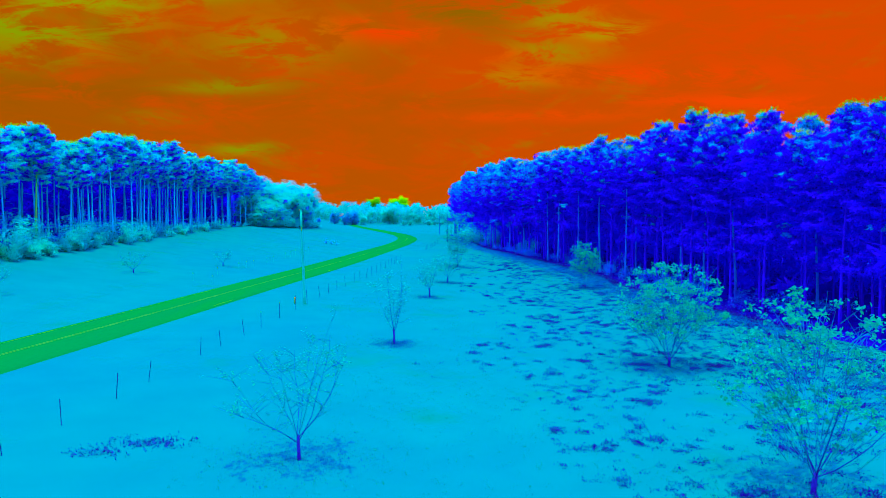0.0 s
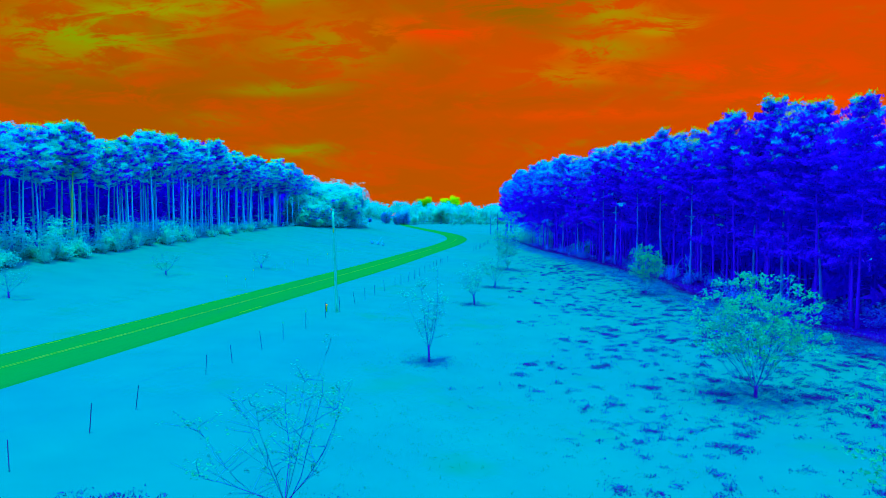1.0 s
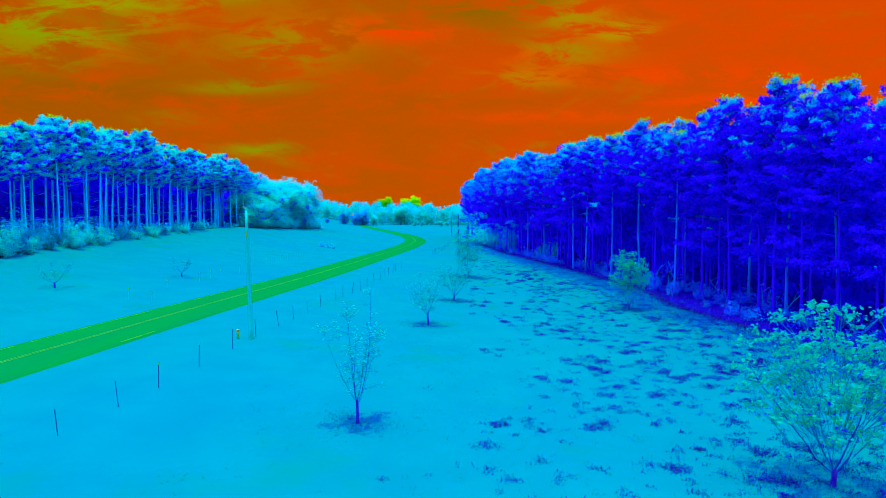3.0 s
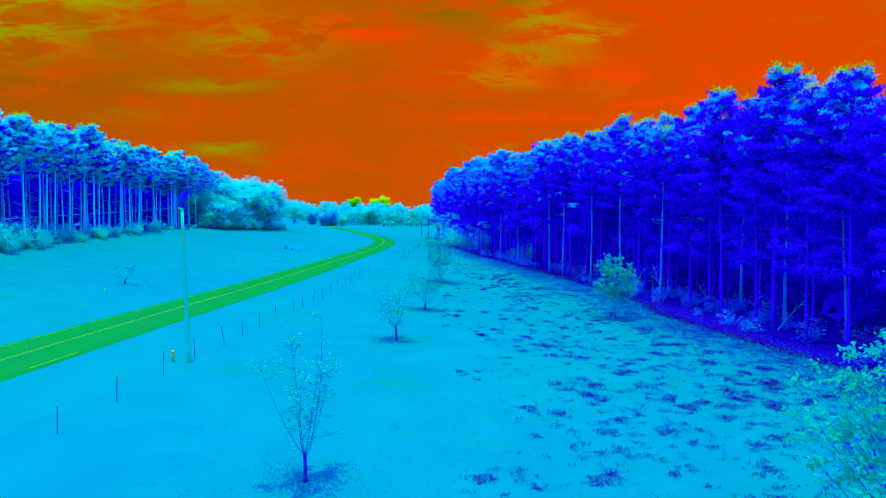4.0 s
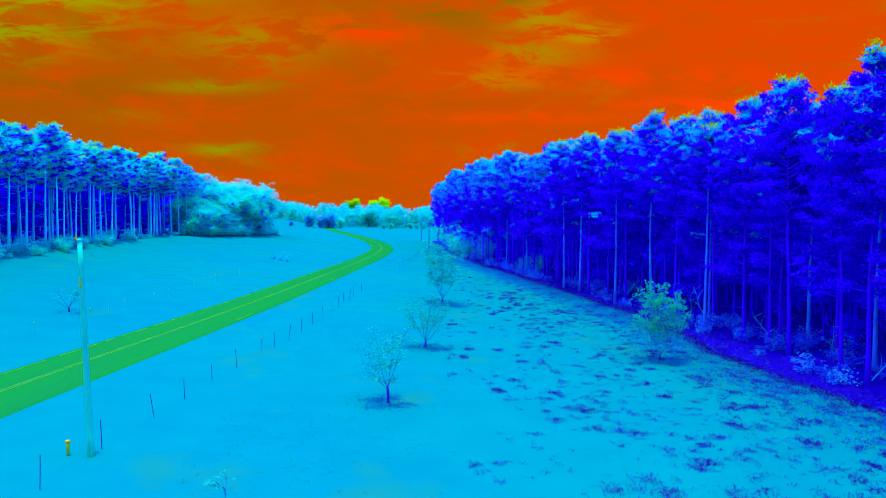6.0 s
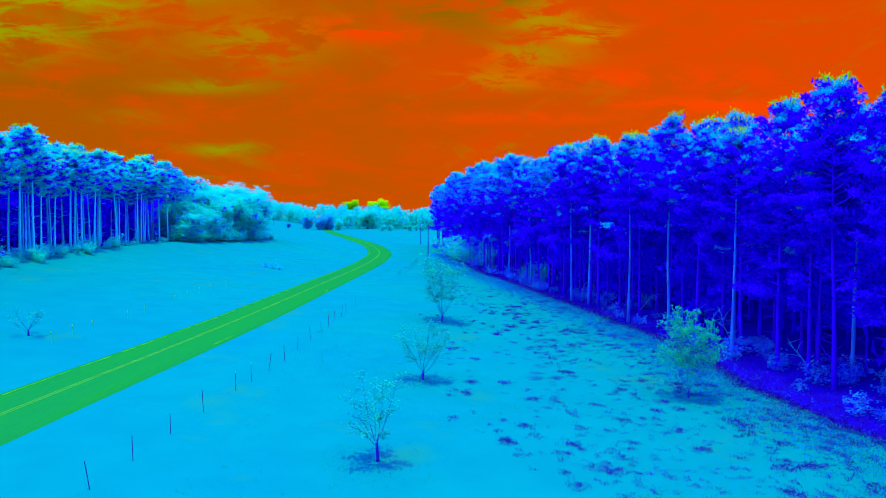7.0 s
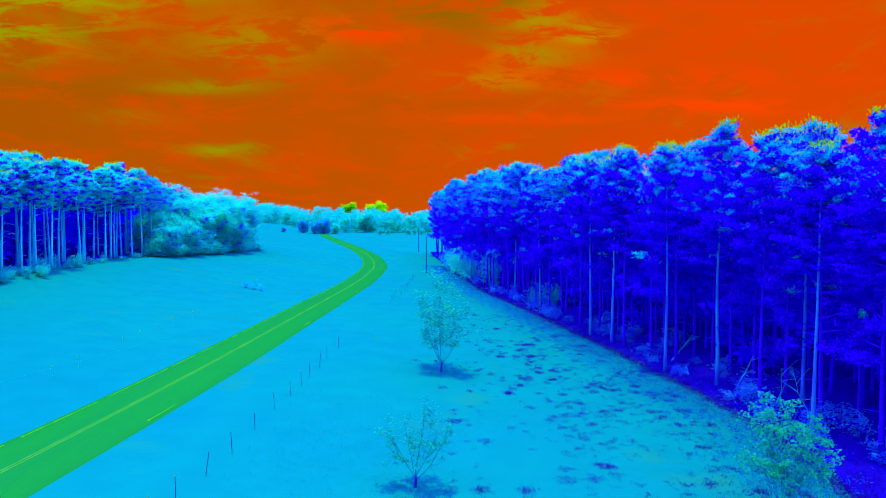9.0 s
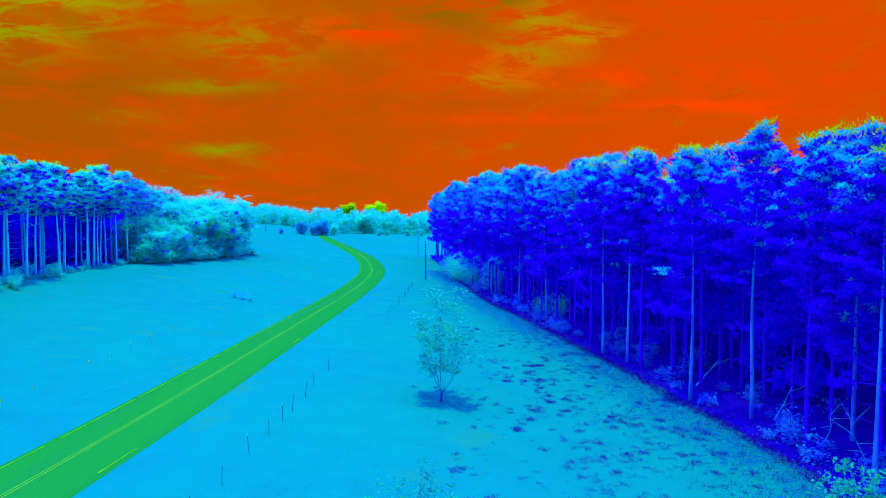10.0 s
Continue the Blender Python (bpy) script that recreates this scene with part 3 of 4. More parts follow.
def build_road():
    ys = list(np.arange(-60, 260, 2.0)) + list(np.arange(260, 540, 4.0)) + list(np.arange(540, 900, 10.0))
    road = new("road", ribbon("road", ys, -3.1, 3.25, 0.05, ASPHALT, 0.3, crown=1))
    tagged(road, "narrow two-lane asphalt road winding through the fields", "road", kind="structure")
    near = [y for y in ys if y < 420]
    for a, b in ((-0.17, -0.06), (0.06, 0.17)):
        part("centre_line", ribbon("centre_line", near, a, b, 0.056, PAINT_YELLOW), road, "worn double centre line")
    rng = random.Random(5)
    for c in (-2.78, 2.86):
        y = -40.0
        while y < 420:
            ln = rng.uniform(2, 10) if c < 0 else rng.uniform(1.5, 5)
            part("edge_line", ribbon("edge_line", list(np.arange(y, y + ln, 2.0)) + [y + ln], c - 0.06, c + 0.06, 0.056, PAINT_WHITE), road, "worn edge line")
            y += ln + (rng.uniform(0.3, 1.4) if c < 0 else rng.uniform(14, 40))


build_ground()
build_road()

# ---- pine wood beside the meadow ----
EDGE_Y = (20, 40, 67, 80, 97, 117, 135, 143, 160, 182, 198, 225, 300, 330)
EDGE_X = (33, 30.5, 27.0, 25.2, 24.6, 21.8, 20.0, 18.2, 16.5, 12.5, 10.7, 7.8, 4.0, 3.0)


def edge_right(y):
    return float(eased(y, EDGE_Y, EDGE_X, 4))


def edge_foot(y):
    """Where the grass gives way to the wood's floor, a little outside the first trunks near the meadow's end."""
    return edge_right(y) - float(np.interp(y, (50, 60, 75, 88, 96, 106, 150, 175, 200), (0.8, 1.2, 2.0, 2.8, 1.6, 0.9, 0.9, 1.6, 0.6)))


def build_shade_litter():
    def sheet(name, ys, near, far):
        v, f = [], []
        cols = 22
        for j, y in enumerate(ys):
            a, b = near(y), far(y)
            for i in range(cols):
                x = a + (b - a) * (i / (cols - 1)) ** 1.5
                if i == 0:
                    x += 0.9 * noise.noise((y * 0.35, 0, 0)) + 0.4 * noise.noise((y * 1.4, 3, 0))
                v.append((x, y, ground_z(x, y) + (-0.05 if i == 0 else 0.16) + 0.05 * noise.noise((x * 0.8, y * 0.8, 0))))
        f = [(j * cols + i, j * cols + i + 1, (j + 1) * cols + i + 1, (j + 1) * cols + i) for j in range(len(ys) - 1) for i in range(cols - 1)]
        ob = new(name, mesh_of(name, v, f, SHADE_LITTER, True))
        tagged(ob, "needle litter under the pines, its colour painted as deep shade", "forest floor", kind="structure")

    sheet("ground_shade_litter_east", list(np.arange(36, 330, 1.0)), lambda y: edge_foot(y) + 0.4, lambda y: edge_right(y) + 55)
    sheet("ground_shade_litter_west", list(np.arange(60, 236, 1.5)), lambda y: edge_left(y) - 3.0, lambda y: edge_left(y) - 60)


LEFT_Y = (55, 80, 112, 150, 185, 205, 225, 240)
LEFT_X = (-50, -50.5, -51.5, -53.5, -54.5, -52.0, -48.0, -46.0)


def edge_left(y):
    return float(np.interp(y, LEFT_Y, LEFT_X))


build_shade_litter()

def pale_copy(me, bark=None):
    """The same trunk in other bark, by default the one with light painted in."""
    other = me.copy()
    other.materials.clear()
    other.materials.append(bark or LIT_EDGE_BARK)
    return other


# young sets how much painted sunlight each row of crowns carries
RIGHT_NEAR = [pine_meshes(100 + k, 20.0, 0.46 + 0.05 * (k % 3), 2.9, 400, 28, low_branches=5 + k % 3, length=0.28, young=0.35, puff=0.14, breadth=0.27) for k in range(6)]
RIGHT_LIGHT = [pine_meshes(150 + k, 20.0, 0.46 + 0.05 * (k % 3), 3.1, 200, 18, 5, low_branches=3, length=0.55, stubs=4, fringe=k < 2, puff=0.22, young=2.7) for k in range(4)]
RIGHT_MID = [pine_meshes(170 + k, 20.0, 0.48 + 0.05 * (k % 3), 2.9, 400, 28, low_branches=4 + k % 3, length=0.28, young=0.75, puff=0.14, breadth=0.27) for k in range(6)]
# edge trunks take the bark that has bounced meadow light in its colour
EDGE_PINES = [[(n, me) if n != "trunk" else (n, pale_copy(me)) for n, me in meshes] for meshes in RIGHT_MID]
# deep pines get one painted shade blue for needles and bark alike
RIGHT_DEEP = [pine_meshes(200 + k, 19.5, 0.10, 3.8, 60, 6, 4, shade_mat=DEEP_SHADE, bark=DEEP_SHADE, young=0.0, length=1.6, stubs=2, fringe=False, puff=0.6, breadth=0.22) for k in range(4)]
PINE_LABEL = "tall straight pine with dense blue crown in the shaded wood"
rng = np.random.default_rng(11)
# pines that stand clear at the wood's edge
taken = []
for x, y, s, k in ((24.9, 109.3, 1.04, 0), (22.4, 114.4, 0.97, 1), (21.5, 128.6, 0.98, 2), (20.3, 133.5, 1.0, 3), (29.2, 104.2, 1.0, 4), (18.8, 159.5, 0.98, 5),
                   (17.0, 175.7, 1.02, 1), (25.6, 96.6, 0.92, 2), (30.7, 88.8, 0.96, 3), (31.1, 72.9, 0.95, 0), (36.0, 66.0, 0.93, 5), (30.6, 80.6, 1.03, 4)):
    place_pine(EDGE_PINES[k], x, y, s * (0.965 + 0.09 * min(max((y - 85) / 90, 0), 1)), 1.3 * k + 0.2 * y, "tall pine at the wood's edge, its bare trunk painted as lit", "pines of the shaded wood")
    taken.append((x, y))
deep = []
y = 40.0
while y < 314:
    depth = 0
    x = edge_right(y) + 2.2
    while x < edge_right(y) + (38 if y < 180 else 24):
        px, py = x + rng.uniform(-1.1, 1.1), y + rng.uniform(-1.3, 1.3)
        if all((px - a) ** 2 + (py - b) ** 2 > 5.0 for a, b in taken[-80:] + taken[:12]):
            if y > 48 and (depth < (2 if y < 215 else 1) or 60 < y < 68):
                pool = RIGHT_LIGHT if depth > 1 or y > 140 else (RIGHT_NEAR if y < 98 else RIGHT_MID)
                place_pine(pool[int(rng.integers(len(pool)))], px, py, (float(np.interp(y, (48, 60, 64, 72, 78, 88, 94, 120, 128), (0.88, 0.90, 0.95, 0.97, 1.045, 1.05, 1.0, 1.0, 1.06))) - 0.17 * rng.random() ** 1.5) * (0.975 + 0.09 * min(max((y - 85) / 90, 0), 1)), rng.uniform(0, 6.28), PINE_LABEL, "pines of the shaded wood")
            else:
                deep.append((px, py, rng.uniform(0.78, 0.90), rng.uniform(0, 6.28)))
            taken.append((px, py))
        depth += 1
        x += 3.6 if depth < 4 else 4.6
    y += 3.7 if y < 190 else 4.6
join_wood("pine_wood_east", "mass of pines deep in the wood, painted in shade blue", deep, RIGHT_DEEP)

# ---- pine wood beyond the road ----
# needles and bark of this wood have sunlight put into their colour
LEFT_NEAR = [pine_meshes(300 + k, 15.0, 0.58 + 0.04 * (k % 3), 2.9, 300, 26, 7, needles=SUNLIT_NEEDLE, young=12.0, length=0.36, stubs=8, bark=LIT_BARK, puff=0.14, breadth=0.22, girth=0.0125) for k in range(5)]
LEFT_LIGHT = [pine_meshes(350 + k, 15.0, 0.60, 2.6, 170, 20, 6, needles=SUNLIT_NEEDLE, young=9.0, length=0.45, stubs=8, bark=LIT_BARK, fringe=k < 2, puff=0.22, girth=0.012) for k in range(3)]
# backing trees coloured throughout as shade
LEFT_DEEP = [pine_meshes(400 + k, 14.5, 0.08, 3.4, 52, 6, 4, shade_mat=DEEP_SHADE, bark=DEEP_SHADE, young=0.0, length=1.6, stubs=2, fringe=False, puff=0.6, breadth=0.22) for k in range(3)]
y = 66.0
taken, deep = [], []
while y < 240:
    x = edge_left(y) - (2.0 if y < 204 else 9.0)
    depth = 0
    while x > edge_left(y) - 36:
        px, py = x + rng.uniform(-1.3, 1.3), y + rng.uniform(-1.4, 1.4)
        if all((px - a) ** 2 + (py - b) ** 2 > 3.6 for a, b in taken[-60:]):
            if depth < 3 and y < 204:
                pool = LEFT_NEAR if depth < 2 and y < 190 else LEFT_LIGHT
                place_pine(pool[int(rng.integers(len(pool)))], px, py, rng.uniform(0.84, 1.10) * float(np.interp(y, (75, 95, 125, 160, 190), (0.86, 0.91, 1.03, 1.05, 1.01))), rng.uniform(0, 6.28), "tall sunlit pine with a bare lower trunk", "pines beyond the road")
            else:
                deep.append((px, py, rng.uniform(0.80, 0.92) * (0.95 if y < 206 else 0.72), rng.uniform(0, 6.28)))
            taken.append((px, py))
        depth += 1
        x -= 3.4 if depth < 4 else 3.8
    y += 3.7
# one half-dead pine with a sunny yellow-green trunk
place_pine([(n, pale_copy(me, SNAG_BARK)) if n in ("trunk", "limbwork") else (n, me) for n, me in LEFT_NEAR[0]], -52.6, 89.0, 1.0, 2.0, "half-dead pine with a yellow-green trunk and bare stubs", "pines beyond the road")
join_wood("pine_wood_west", "mass of pines deep beyond the road, painted in shade blue", deep, LEFT_DEEP)

# broad-leaved trees at the end of that wood
BROAD = [broad_tree_meshes(500 + k, 12.0, 8.5, 2300, 0.20, BROAD_LEAF, 0.05, 30) for k in range(4)]
for k, (x, y, s) in enumerate(((-51, 193, 0.6), (-55, 198, 0.85), (-50, 201, 0.7), (-50, 210, 0.85), (-56, 210, 1.2), (-49, 217, 1.05), (-55, 221, 1.3), (-48, 227, 1.15), (-54, 234, 1.35), (-49, 237, 1.25), (-62, 228, 1.35), (-52, 247, 1.3), (-60, 245, 1.3))):
    place_plant("broadleaf_tree", BROAD[k % 4], x, y, "sunlit broad-leaved tree at the end of the pine wood", "tree", "trees at the wood's end", k * 1.7, s * 1.17)

# shrubs along that wood
SHRUBS = [shrub_meshes(600 + k, 2.6, 2.4, 150, 0.16, SHRUB_LEAF) for k in range(4)]
THICKET = [shrub_meshes(650 + k, 4.2, 1.9, 120, 0.16, SHRUB_LEAF, LIT_BARK) for k in range(4)]
y = 62.0
while y < 205:
    x = edge_left(y) + rng.uniform(-2.2, 2.6)
    if y < 165:
        place_plant("thicket_sapling", THICKET[int(rng.integers(4))], x, y, "slim leafy sapling in the thicket below the pines", "sapling", "thicket below the pines", rng.uniform(0, 6.28), rng.uniform(0.55, 1.15) * float(np.interp(y, (62, 100, 125, 165), (1.15, 1.0, 0.6, 0.5))))
    place_plant("shrub", SHRUBS[int(rng.integers(4))], edge_left(y) + rng.uniform(-2.6, 2.2), y + rng.uniform(-1, 1), "leafy sunlit shrub in front of the pines", "shrub", "shrubs below the pines", rng.uniform(0, 6.28), rng.uniform(0.3, 0.85) * float(np.interp(y, (100, 125, 205), (1.0, 0.65, 0.6))))
    y += rng.uniform(0.9, 2.0)
for k in range(36):
    y = 190 + 1.55 * k
    place_plant("shrub", SHRUBS[k % 4], float(np.interp(y, (190, 215, 245), (-51.5, -47.0, -45.5))) + rng.uniform(-2.0, 1.2), y, "leafy sunlit shrub at the foot of the broad-leaved trees", "shrub", "shrubs at the wood's end", k * 1.3, rng.uniform(0.8, 1.5))

# understory of the shaded wood
UNDER = [shrub_meshes(700 + k, 2.4, 2.2, 70, 0.14, UNDER_LEAF, SHADE_BARK) for k in range(4)]
y = 60.0
while y < 300:
    x = edge_right(y) + abs(rng.normal()) * 4.5 + 0.2
    place_plant("understory_shrub", UNDER[int(rng.integers(4))], x, y, "thin leafy shrub in the shade of the pines", "shrub", "understory shrubs", rng.uniform(0, 6.28), rng.uniform(0.3, 0.85))
    y += rng.uniform(0.5, 1.6)

def bare_sapling_meshes(seed):
    r = np.random.default_rng(seed)
    stem = Shape()
    line = bent(r, (0, 0, -0.1), (-0.5, 0.1 * r.normal(), 0.8), r.uniform(3.0, 4.5), 7, 0.10)
    stem.tube(line, [0.045 * (1 - 0.12 * i) for i in range(8)], 5, False)
    made = [("stem", stem.mesh("sapling_stem", LIT_BARK))]
    for k in range(5):
        twig = Shape()
        pts = bent(r, line[2 + k], (r.uniform(-1, 0.6), r.normal(), 0.5), r.uniform(0.8, 1.9), 4, 0.15)
        twig.tube(pts, [0.018, 0.015, 0.011, 0.008, 0.004], 4, False)
        made.append(("twig", twig.mesh("sapling_twig", LIT_BARK)))
    return made


for k, (x, y) in enumerate(((29.5, 92), (27.5, 100), (31.0, 86), (27.0, 104), (24.5, 119), (28.5, 78), (26.3, 109), (22.5, 139))):
    place_plant("bare_sapling", bare_sapling_meshes(900 + k), x, y, "leaning leafless sapling at the wood's edge", "sapling", "bare saplings", k * 0.5, 1.0)

# ---- young trees on the meadow ----
YOUNG = (
    # x, y, height, spread, stems, leaf clusters, leaf size, trunk height, thickness, seed
    (-5.2, 24.5, 5.8, 2.6, 10, 190, 0.06, 0.9, 0.06, 31),
    (12.1, 22.2, 7.2, 3.5, 9, 500, 0.075, 0.7, 0.08, 32),
    (13.7, 41.5, 6.9, 3.4, 8, 700, 0.08, 0.6, 0.09, 33),
    (17.5, 84.7, 6.2, 2.2, 8, 460, 0.08, 0.5, 0.06, 34),
    (-3.35, 47.0, 6.0, 1.6, 8, 200, 0.065, 1.0, 0.06, 35),
    (-1.4, 72.5, 5.0, 1.6, 7, 180, 0.075, 1.0, 0.065, 36),
    (0.55, 88.0, 5.0, 2.0, 8, 240, 0.08, 0.6, 0.065, 37),
    (2.4, 113.3, 9.2, 3.0, 12, 445, 0.13, 0.8, 0.07, 38),
)
for x, y, h, sp, st, lv, lf, th, tk, seed in YOUNG:
    full = lv > 450
    place_plant("young_tree", young_tree_meshes(seed, h, sp, st, lv, lf, th, tk, LEAF if full else SPROUT), x, y,
                "young spreading tree full of pale leaves on the meadow" if full else "slender young tree with sparse new leaves on the meadow", "tree", "young trees on the meadow")
for x, y, h, sp, seed in ((-36.7, 81.5, 3.0, 1.9, 41), (-31.2, 97.5, 2.8, 1.6, 42), (-39.7, 60.1, 3.0, 1.6, 43)):
    place_plant("young_tree", young_tree_meshes(seed, h, sp, 6, 60, 0.07, 0.5, 0.07, SPROUT), x, y, "small bare-limbed tree on the bank beyond the road", "tree", "small trees beyond the road")
LOW_SHRUB = shrub_meshes(671, 2.6, 2.6, 90, 0.10, HEDGE_LEAF)
for x, y, s in ((-27.1, 167.7, 0.55), (-28.6, 168.6, 0.5), (-25.9, 166.9, 0.4)):
    place_plant("shrub", LOW_SHRUB, x, y, "low shrub alone in the field beyond the road", "shrub", "", x, s)
CORNER = [shrub_meshes(680 + k, 6.5, 5.0, 420, 0.17, SHRUB_LEAF) for k in range(2)]
for k, (x, y, s) in enumerate(((9.4, 212.7, 0.85), (8.3, 219.0, 0.95), (10.8, 209.0, 0.65), (11.5, 206.0, 0.75), (14.4, 192.5, 0.95), (20.6, 161.5, 0.55), (19.0, 166.0, 0.45))):
    place_plant("shrub", CORNER[k % 2], x, y, "tall leafy bush along the end of the shaded wood", "shrub", "bushes at the wood's corner", k * 1.1, s)

# ---- far trees ----
FAR_TREE = [broad_tree_meshes(800 + k, 26.0, 13.0 if k < 2 else 20.0, 900, 0.55, m, 0.22 if k < 2 else 0.03) for k, m in enumerate((SUN_LEAF, SUN_LEAF, BROAD_LEAF, BROAD_LEAF, HEDGE_LEAF))]
for x, y, s, k in ((-44, 735, 1.30, 0), (-74, 740, 1.22, 1), (-52, 737, 1.12, 1), (-150, 420, 0.72, 2), (-50, 640, 0.8, 2)):
    place_plant("far_tree", FAR_TREE[k], x, y, "tall yellow-green tree standing above the far woods" if k < 2 else "broad-leaved tree before the far woods", "tree", "trees on the skyline", x, s)
for x, y, s, k in ((-88, 560, 0.48, 4), (-80, 566, 0.44, 4), (-74, 562, 0.60, 4), (-66, 570, 0.40, 3), (-34, 590, 0.22, 3), (-28, 590, 0.22, 3), (-12, 590, 0.24, 3), (-7, 590, 0.2, 3), (-2, 592, 0.24, 3), (-91, 505, 0.17, 4)):
    place_plant("far_tree", FAR_TREE[k], x, y, "low dark tree at the end of the fields" if k == 4 else "low broad-leaved tree at the end of the fields", "tree", "trees at the fields' end", x, s)


def build_far_woods():
    r = np.random.default_rng(21)
    v_all, f_all, base = [], [], 0
    for k in range(330):
        x = r.uniform(-560, 200)
        y = r.uniform(620, 720) + (90 if x < -70 else 0)
        h, w = r.uniform(15, 22), r.uniform(5, 8)
        c = np.array([x, y, ground_z(x, y)])
        cen = c + unit(r, 70) * r.uniform(0.4, 1.0, (70, 1)) * (w, w, h * 0.5) + (0, 0, h * 0.5)
        v, f = needle_sprays(r, cen, 6, 2.0, 0.9, 0.9, 0.3, 0.8)
        v_all.append(v)
        f_all.append(f + base)
        base += len(v)
    ob = new("far_woods", mesh_of("far_woods", np.concatenate(v_all), np.concatenate(f_all), BROAD_LEAF))
    tagged(ob, "hazy woods closing the view behind the fields", "woods", kind="stuff")


build_far_woods()


# ---- fences, poles, markers ----
def post_meshes():
    steel, top = Shape(), Shape()
    steel.box((-0.017, -0.004, -0.25), (0.017, 0.004, 1.18))
    steel.box((-0.004, -0.024, -0.25), (0.004, 0.004, 1.18))
    for z in (0.25, 0.55, 0.85):
        steel.box((-0.026, -0.012, z), (0.026, 0.012, z + 0.02))
    top.box((-0.02, -0.026, 1.18), (0.02, 0.008, 1.30))
    return (("shaft", steel.mesh("post_shaft", POST_STEEL)), ("tip", top.mesh("post_tip", POST_TOP)))


POST = post_meshes()


def stake_meshes():
    shaft, top = Shape(), Shape()
    shaft.tube([(0, 0, -0.2), (0, 0, 0.85)], [0.018, 0.015], 6)
    top.tube([(0, 0, 0.85), (0, 0, 1.02), (0, 0, 1.05)], [0.045, 0.045, 0.02], 8)
    return (("shaft", shaft.mesh("stake_shaft", POLE_WOOD)), ("tip", top.mesh("stake_tip", POST_TOP)))


STAKE = stake_meshes()
FENCE_Y = (5, 24, 43, 50, 60, 64, 68, 75, 79, 83, 88, 92, 101, 106, 120, 176, 206, 216)
FENCE_X = (-16.0, -15.1, -14.1, -13.4, -12.9, -12.6, -12.2, -11.5, -11.1, -10.6, -9.9, -9.4, -9.0, -8.4, -7.7, -2.4, -1.1, 0.2)
prng = random.Random(9)
posts = [9.2, 12.9, 16.6, 20.0, 23.4, 26.8, 30.8, 34.0, 40.3, 43.2, 47.1, 50.4, 54.8, 59.7, 63.8, 68.2, 71.3, 74.9, 78.5, 83.0, 85.3, 88.2, 91.4, 95.5, 100.0, 103.5, 106.4, 109.0]
posts += [112.6, 116.4, 121.5]
posts += [158.0 + 3.2 * k + prng.uniform(-0.6, 0.6) for k in range(15)]
for y in posts:
    x = float(np.interp(y, FENCE_Y, FENCE_X)) + prng.uniform(-0.1, 0.1)
    ob = place_plant("fence_post", POST if prng.random() < 0.22 else POST[:1], x, y, "thin dark steel fence post standing in grass", "fence post", "posts of the field fence", prng.uniform(0, 6), prng.uniform(0.85, 1.05))
    ob.rotation_euler = (prng.uniform(-0.11, 0.11), prng.uniform(-0.11, 0.11), prng.uniform(0, 6))
for x, y in ((-26.7, 79.4), (-29.3, 80.5), (-28.9, 88.0), (-28.4, 95.6), (-28.2, 98.5), (-27.8, 101), (-27.4, 107), (-27.2, 110.5), (-27.3, 119), (-27.2, 122.7), (-27.2, 127), (-27.1, 131.3), (-26.8, 137)):
    place_plant("marker_stake", STAKE, x, y, "short pale-tipped stake on the bank beyond the road", "marker stake", "stakes beyond the road", x, 0.95)


def pole_meshes(height, wood):
    r = np.random.default_rng(3)
    shaft, cap, pin, band = Shape(), Shape(), Shape(), Shape()
    n = 9
    shaft.tube([(r.normal() * 0.006, r.normal() * 0.006, -0.3 + (height + 0.3) * i / n) for i in range(n + 1)], [0.135 - 0.045 * i / n for i in range(n + 1)], 12)
    cap.tube([(0, 0, height), (0, 0, height + 0.05), (0, 0, height + 0.09)], [0.115, 0.115, 0.04], 12)
    pin.tube([(-0.14, 0, height - 0.22), (-0.14, 0, height + 0.02)], [0.015, 0.015], 6)
    ins = Shape()
    ins.tube([(-0.14, 0, height + 0.0), (-0.14, 0, height + 0.05), (-0.14, 0, height + 0.10), (-0.14, 0, height + 0.17)], [0.05, 0.075, 0.05, 0.03], 10)
    band.box((-0.17, -0.03, height - 0.26), (0.0, 0.03, height - 0.18))
    box = Shape()
    box.box((-0.03, -0.15, height - 1.9), (0.03, 0.0, height - 1.5))
    return (("shaft", shaft.mesh("pole_shaft", wood, True)), ("cap", cap.mesh("pole_cap", wood)), ("bracket", band.mesh("pole_bracket", POST_STEEL)),
            ("pin", pin.mesh("pole_pin", POST_STEEL)), ("insulator", ins.mesh("pole_insulator", CERAMIC, True)), ("clamp", box.mesh("pole_clamp", POST_TOP)))


POLE, DARK_POLE = pole_meshes(8.8, POLE_WOOD), pole_meshes(8.8, DARK_BARK)
for x, y, lean, s, lab in ((-12.7, 63.0, -0.033, 0.975, "leaning grey-green wooden utility pole beside the road"), (1.3, 213.8, 0.0, 0.97, "dark wooden utility pole at the end of the fence"),
                           (-1.6, 330.0, 0.0, 1.0, "distant wooden utility pole at the wood's corner"), (-102.0, 509.0, 0.0, 0.8, "small distant wooden pole in the far field"), (-31.0, -52.0, 0.0, 1.0, "wooden utility pole on the verge behind the meadow")):
    ob = place_plant("utility_pole", DARK_POLE if y > 200 else POLE, x, y, lab, "utility pole", "poles of the overhead line", 0.0, s)
    ob.rotation_euler = (0, lean, 0)


def pole_top(x, y, lean, s):
    return Vector((x + math.sin(lean) * 8.9 * s - 0.14, y, ground_z(x, y) + 8.92 * s * math.cos(lean)))


